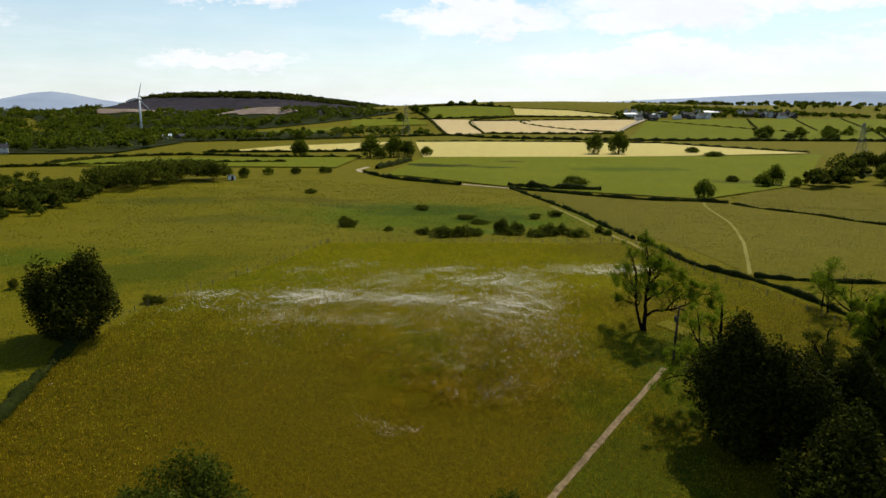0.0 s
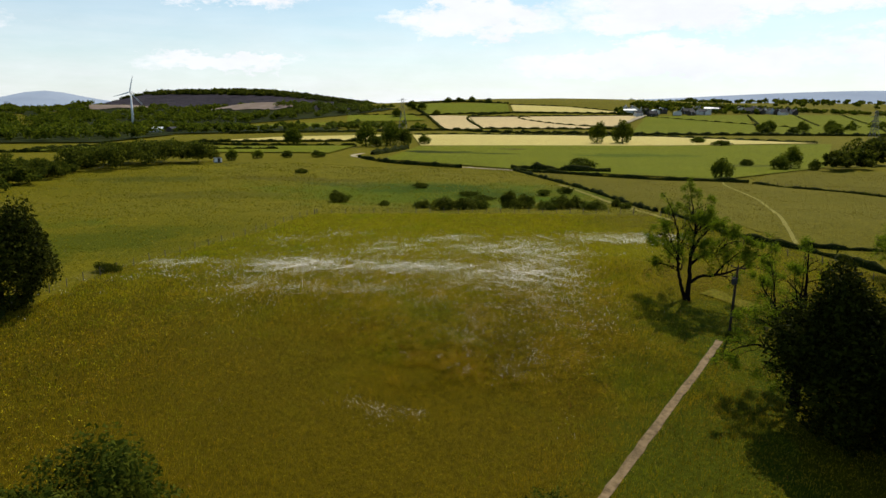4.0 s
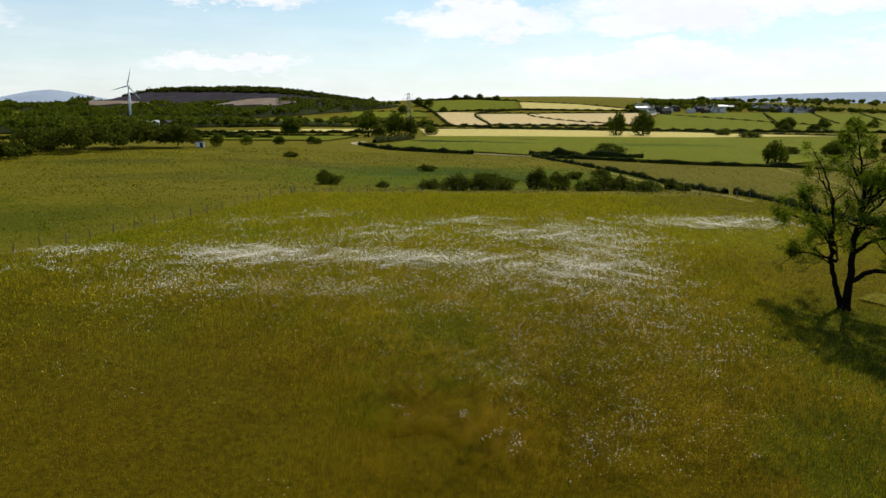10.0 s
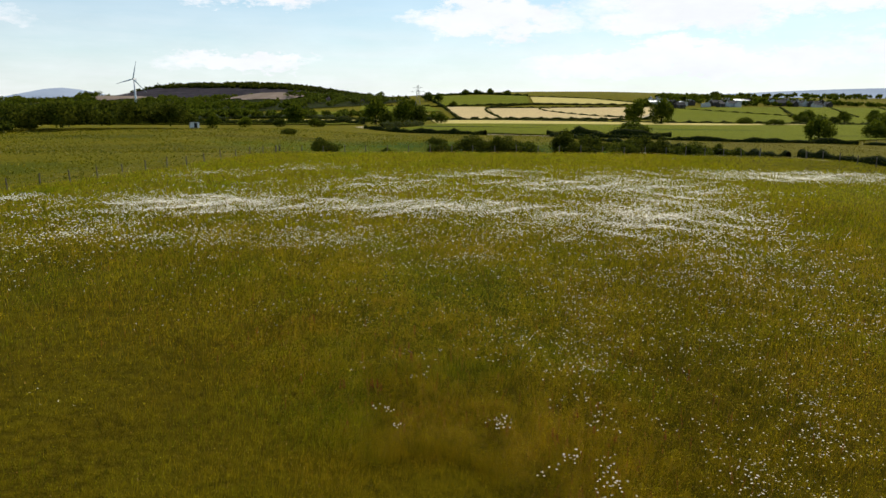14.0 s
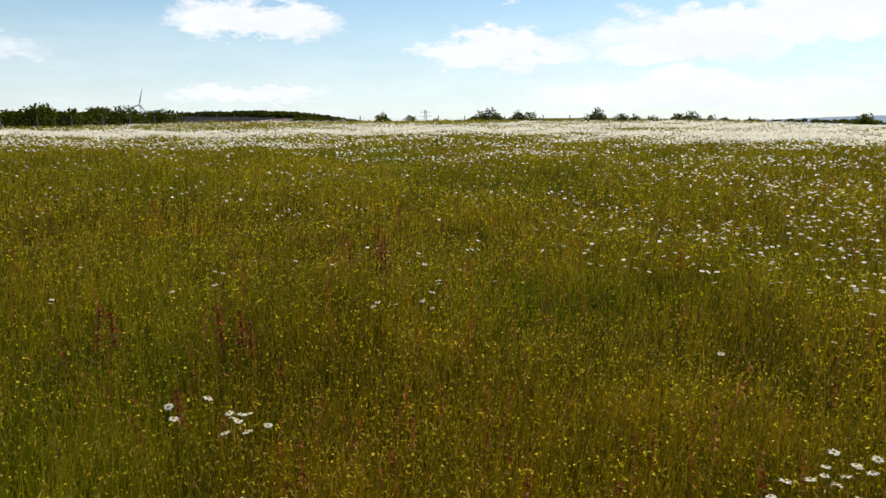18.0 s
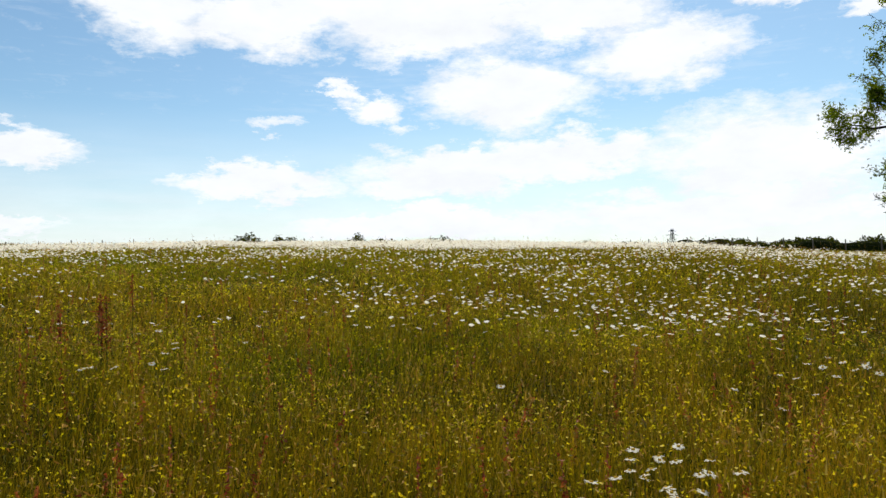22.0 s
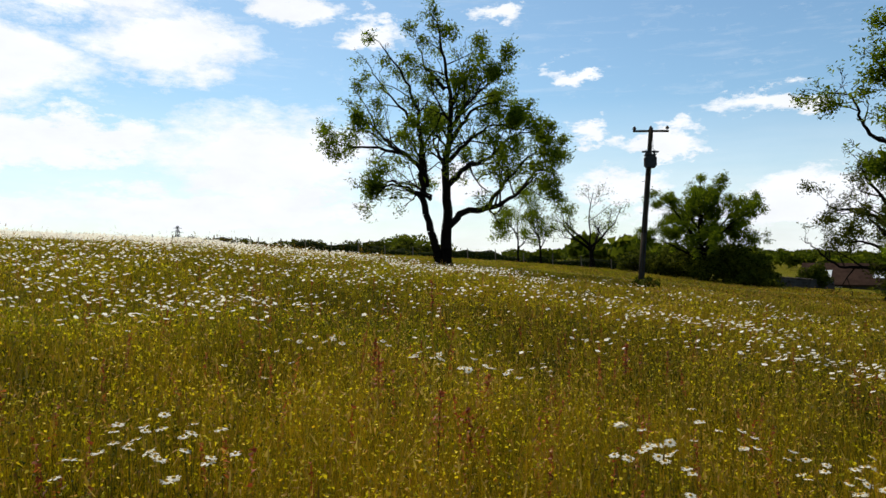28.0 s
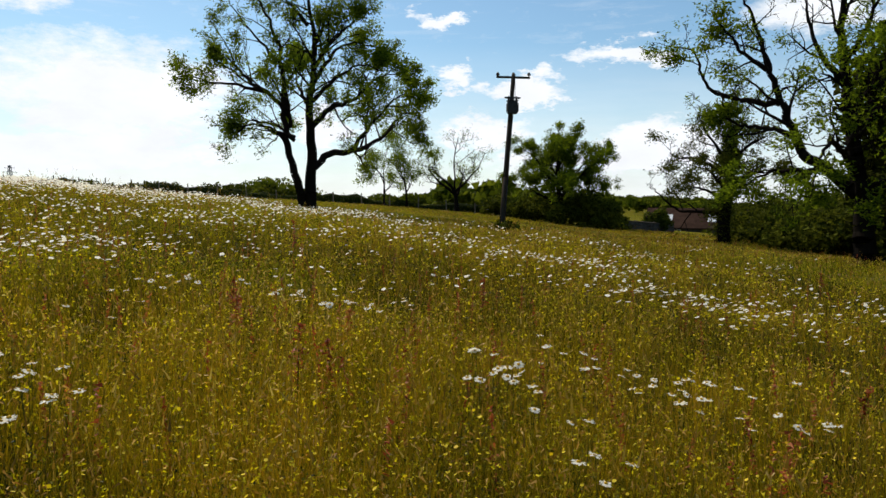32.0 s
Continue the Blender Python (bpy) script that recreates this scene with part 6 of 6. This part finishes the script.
def daisy_petals(seed):
    """A ring of narrow rounded petals, slightly cupped."""
    rng = np.random.default_rng(seed)
    verts, faces = [], []
    for i in range(17):
        a = 2 * np.pi * (i + rng.uniform(-0.2, 0.2)) / 17
        d, s = np.array((math.cos(a), math.sin(a))), np.array((-math.sin(a), math.cos(a)))
        long, wide, dip = rng.uniform(0.022, 0.027), rng.uniform(0.0036, 0.0046), rng.uniform(-0.006, 0.003)
        n = len(verts)
        for f, w, z in ((0.25, 0.5, 0.0), (0.65, 1.0, 0.35), (0.95, 0.8, 0.9), (1.05, 0.0, 1.0)):
            for k in ((-1, 1) if w else (0,)):
                verts.append((*(d * long * f + s * wide * w * k), dip * z + 0.001))
        faces += [(n, n + 1, n + 3, n + 2), (n + 2, n + 3, n + 5, n + 4), (n + 4, n + 5, n + 6, n + 6)]
    me = bpy.data.meshes.new("petals")
    me.from_pydata(verts, [], [tuple(dict.fromkeys(f)) for f in faces])
    me.materials.append(M["petal"])
    return me


def daisy_plants():
    """The daisies nearest the low viewpoint, one by one."""
    rng = np.random.default_rng(21)
    petals = [daisy_petals(i) for i in range(4)]
    disc = solid("disc", ("rod", (0, 0, -0.003), (0, 0, 0.003), 0.0085, 0.0075, 10), ("rod", (0, 0, 0.003), (0, 0, 0.0055), 0.0075, 0.003, 10), smooth_faces=True)
    groups = ((2.78, 85.03, 0.16, 9), (2.64, 84.85, 0.1, 3), (3.48, 84.62, 0.2, 5), (3.77, 84.35, 0.15, 4), (3.97, 84.07, 0.2, 5), (3.8, 83.89, 0.2, 5), (3.33, 83.98, 0.15, 3), (3.35, 83.42, 0.2, 3), (3.36, 83.23, 0.25, 5), (3.74, 82.95, 0.2, 4))
    groups += ((1.74, 84.25, 0.12, 4), (2.02, 84.35, 0.1, 2), (0.81, 86.77, 0.2, 9), (0.59, 86.98, 0.1, 2), (4.96, 82.95, 0.3, 3), (4.15, 87.37, 0.35, 14), (4.11, 86.68, 0.3, 12), (3.74, 88.39, 0.35, 12), (2.86, 88.27, 0.2, 5), (3.55, 85.17, 0.15, 2))
    groups += ((0.75, 86.92, 0.18, 7), (0.62, 87.01, 0.10, 4), (0.77, 86.6, 0.13, 5), (2.55, 85.0, 0.13, 6), (3.7, 84.9, 0.2, 4), (3.92, 83.96, 0.25, 6), (-2.64, 86.53, 0.14, 5), (-2.44, 86.67, 0.1, 3))
    groups += ((-3.15, 87.7, 0.16, 6), (-2.97, 87.58, 0.14, 5), (-4.32, 90.66, 0.2, 3), (-2.37, 89.79, 0.15, 3), (-1.76, 90.58, 0.3, 5), (0.35, 91.28, 0.3, 6), (-1.85, 90.19, 0.2, 2), (1.57, 89.63, 0.8, 5))
    for gx, gy, spread, count in groups:
        for _ in range(count):
            x, y = rng.normal((gx, gy), spread)
            h = float(meadow_height(np.array([[x, y]]))[0]) + rng.uniform(0.04, 0.16)
            root = set_down("ox_eye_daisy", x, y, "white ox-eye daisy with a yellow centre in the grass", "flower", "ox-eye daisies", turn=rng.uniform(0, 360))
            tip = Vector((rng.normal(0, 0.05), rng.normal(0, 0.05), h))
            tilt = Matrix.Translation(tip) @ Euler((rng.normal(0, 0.22), rng.normal(0, 0.22), 0)).to_matrix().to_4x4() @ Matrix.Scale(rng.uniform(1.1, 1.4), 4)
            part("stalk", solid("stalk", ("rod", (0, 0, 0), tip * 0.5 + Vector((0.01, 0, 0)), 0.0022, 0.0018, 5), ("rod", tip * 0.5 + Vector((0.01, 0, 0)), tip, 0.0018, 0.0015, 5)), root)
            part("petals", petals[rng.integers(4)], root).matrix_local = tilt
            part("disc", disc, root, "yellow domed centre").matrix_local = tilt @ Matrix.Translation((0, 0, 0.002))


daisy_plants()


def build_yellow_and_red():
    rng = np.random.default_rng(31)
    q, r = fan(rng, 15000, 2.8, 45)
    clump = np.sin(q[:, 0] * 0.8 + 1.1) * np.sin(q[:, 1] * 0.6 + 0.4) + rng.normal(0, 0.5, len(q))
    ok = inside(q[:, 0], q[:, 1], MEADOW) & (clump > -0.35)
    q, r = q[ok], r[ok]
    c = np.c_[q, height(q[:, 0], q[:, 1]) + meadow_height(q) * rng.uniform(0.7, 1.2, len(q))]
    v, f, _ = rosettes(rng, c, (0.0065 + 0.00060 * np.minimum(r, 14)) * rng.uniform(0.7, 1.4, len(q)), 5, 0.6)
    tagged(new("buttercups", mesh_of("buttercups", v, f, M["buttercup"])), "yellow buttercups and hawkbits dotted through the grass", "flowers", kind="stuff")
    q, r = fan(rng, 900, 3.4, 60)
    q = q[inside(q[:, 0], q[:, 1], MEADOW)]
    s = np.repeat(q, 34, 0)
    up = np.tile(np.linspace(0.35, 1.0, 34), len(q))
    tall = np.repeat(meadow_height(q) + rng.uniform(0.02, 0.26, len(q)), 34)
    lean = np.repeat(rng.normal(0, 0.07, (len(q), 2)), 34, 0) * up[:, None]
    c = np.c_[s + lean + rng.normal(0, 0.012, (len(s), 2)) * (1.25 - up)[:, None], height(s[:, 0], s[:, 1]) + tall * up]
    v, f = flecks(c, 0.030, rng, 0.5)
    tagged(new("sorrel", mesh_of("sorrel", v, f, M["sorrel"])), "rust-red sorrel spikes through the grass", "flowers", kind="stuff")


build_yellow_and_red()


def dock_plant(x, y, tall, seed):
    """A dock: a ridged stalk with a dense rusty spike of small winged seeds."""
    rng = np.random.default_rng(seed)
    root = set_down("dock", x, y, "rust-red dock spike gone to seed in the grass", "dock plant", "docks in the meadow")
    tip = Vector((*rng.normal(0, 0.06, 2), tall))
    part("stalk", solid("stalk", ("rod", (0, 0, -0.03), tip, 0.006, 0.003, 6)), root)
    n = 130
    f = rng.uniform(0.45, 1.02, n) ** 0.8
    off = rng.normal(0, 0.030, (n, 3)) * (1.3 - f)[:, None] * (1 + 0.9 * np.sin(f * rng.uniform(25, 45) + seed))[:, None]
    v, faces = cards(np.outer(f, np.array(tip)) + off, 0.030, rng, 0.6)
    tagged(part("seed_spike", mesh_of("seed_spike", v, faces, M["sorrel"]), root), "dense rusty seed spike", kind="stuff")


rng_d = np.random.default_rng(44)
DOCKS = [(-2.35, 91.2, 1.0), (-2.45, 91.43, 0.85), (-3.59, 89.32, 0.78), (-3.34, 89.16, 0.7), (-3.46, 89.4, 0.72), (-2.59, 92.09, 0.9), (-2.41, 93.6, 0.95), (-2.85, 91.87, 0.85), (-4.81, 89.24, 0.75), (-4.63, 89.4, 0.7), (-3.45, 88, 0.62), (2.32, 86.24, 0.75), (2.51, 86.06, 0.66), (3.34, 87.54, 0.7), (7.62, 89.94, 0.9), (5.76, 86.24, 0.72)]
DOCKS += [(STAND[0] + r * math.sin(a), STAND[1] + r * math.cos(a), h) for r, a, h in zip(5 * 4 ** rng_d.random(8), rng_d.uniform(-0.7, 1.85, 8), rng_d.uniform(0.42, 0.62, 8))]
for i, (dx, dy, tall) in enumerate(DOCKS):
    dock_plant(dx, dy, tall, 700 + i)


def build_tufts():
    """Uneven tussocks of the grazed land round the meadow."""
    rng = np.random.default_rng(71)
    q = rng.uniform((-190, 92), (190, 330), (230000, 2))
    near = np.hypot(q[:, 0], q[:, 1])
    x, y = q.T
    clump = np.sin(x * 0.21 + 1.4 * np.sin(y * 0.13)) * np.sin(y * 0.19 + np.sin(x * 0.11)) + rng.normal(0, 0.6, len(q))
    edge = 50 + 0.36 * (y - 210)
    ok = ~inside(x, y, MEADOW) & (clump > -0.3) & (np.abs(x) < 0.75 * y + 10) & (rng.random(len(q)) < 190 / near)
    q, x, y = q[ok], x[ok], y[ok]
    dun = (x > 48) & (x - 48 > 0.36 * (y - 205)) & (y < 300)
    for mask, kind_of, label in ((~dun, "tuft", "tussocky grazed pasture grass"), (dun, "dun", "dry tussocks of rough pasture")):
        p = q[mask]
        v, f = flecks(np.c_[p, height(p[:, 0], p[:, 1]) + rng.uniform(0.04, 0.12, len(p))], 0.16 + 0.0008 * np.hypot(p[:, 0], p[:, 1]), rng, 0.5)
        tagged(new("pasture_grass", mesh_of("pasture_grass", v, f, M[kind_of])), label, "grass", kind="stuff")


M["tuft"] = sward("pasture_tufts", ((0.070, 0.080, 0.001), (0.138, 0.132, 0.002), (0.200, 0.176, 0.003), (0.290, 0.222, 0.008)), 0.3, 0.45)
M["dun"] = sward("dry_tufts", ((0.080, 0.070, 0.003), (0.130, 0.112, 0.006), (0.190, 0.150, 0.010), (0.270, 0.205, 0.030)), 0.3, 0.4)
build_tufts()


# ---- the far country ----
def spread_out():
    """Past the near farms the valley falls away and its far side lies further off, the more so to the east."""
    eye = np.array((0.0, 0.0, 33.5))

    def factor(p):
        r, bearing = np.hypot(p[:, 0], p[:, 1]), np.degrees(np.arctan2(p[:, 0], p[:, 1]))
        much = 0.10 + 0.06 * smooth(r, 1200, 1800) + 0.28 * smooth(bearing, -13, -3)
        return 1 + much * smooth(r, 600, 860) * (1 - smooth(r, 2300, 3300)) * (np.abs(bearing) < 60)

    done = set()
    for ob in list(bpy.data.objects):
        if ob.parent or ob.type not in ("MESH", "EMPTY"):
            continue
        if ob.type == "EMPTY" and "hedge" not in ob.name:
            k = float(factor(np.array([ob.matrix_basis.translation]))[0])
            if k > 1:
                m = ob.matrix_basis.copy()
                far = eye + (np.array(m.translation) - eye) * k
                ob.matrix_basis = Matrix.Translation(far) @ Matrix.Scale(k, 4) @ m.to_3x3().to_4x4()
            continue
        for part_of in (ob, *ob.children):
            if part_of.type != "MESH" or part_of.data.name in done:
                continue
            me = part_of.data
            done.add(me.name)
            v = np.empty(len(me.vertices) * 3, np.float32)
            me.vertices.foreach_get("co", v)
            at = np.array(ob.location)
            p = v.reshape(-1, 3).astype(float) + at
            k = factor(p)
            if (k > 1).any():
                me.vertices.foreach_set("co", ((eye + (p - eye) * k[:, None]) - at).astype(np.float32).ravel())
                me.update()


spread_out()
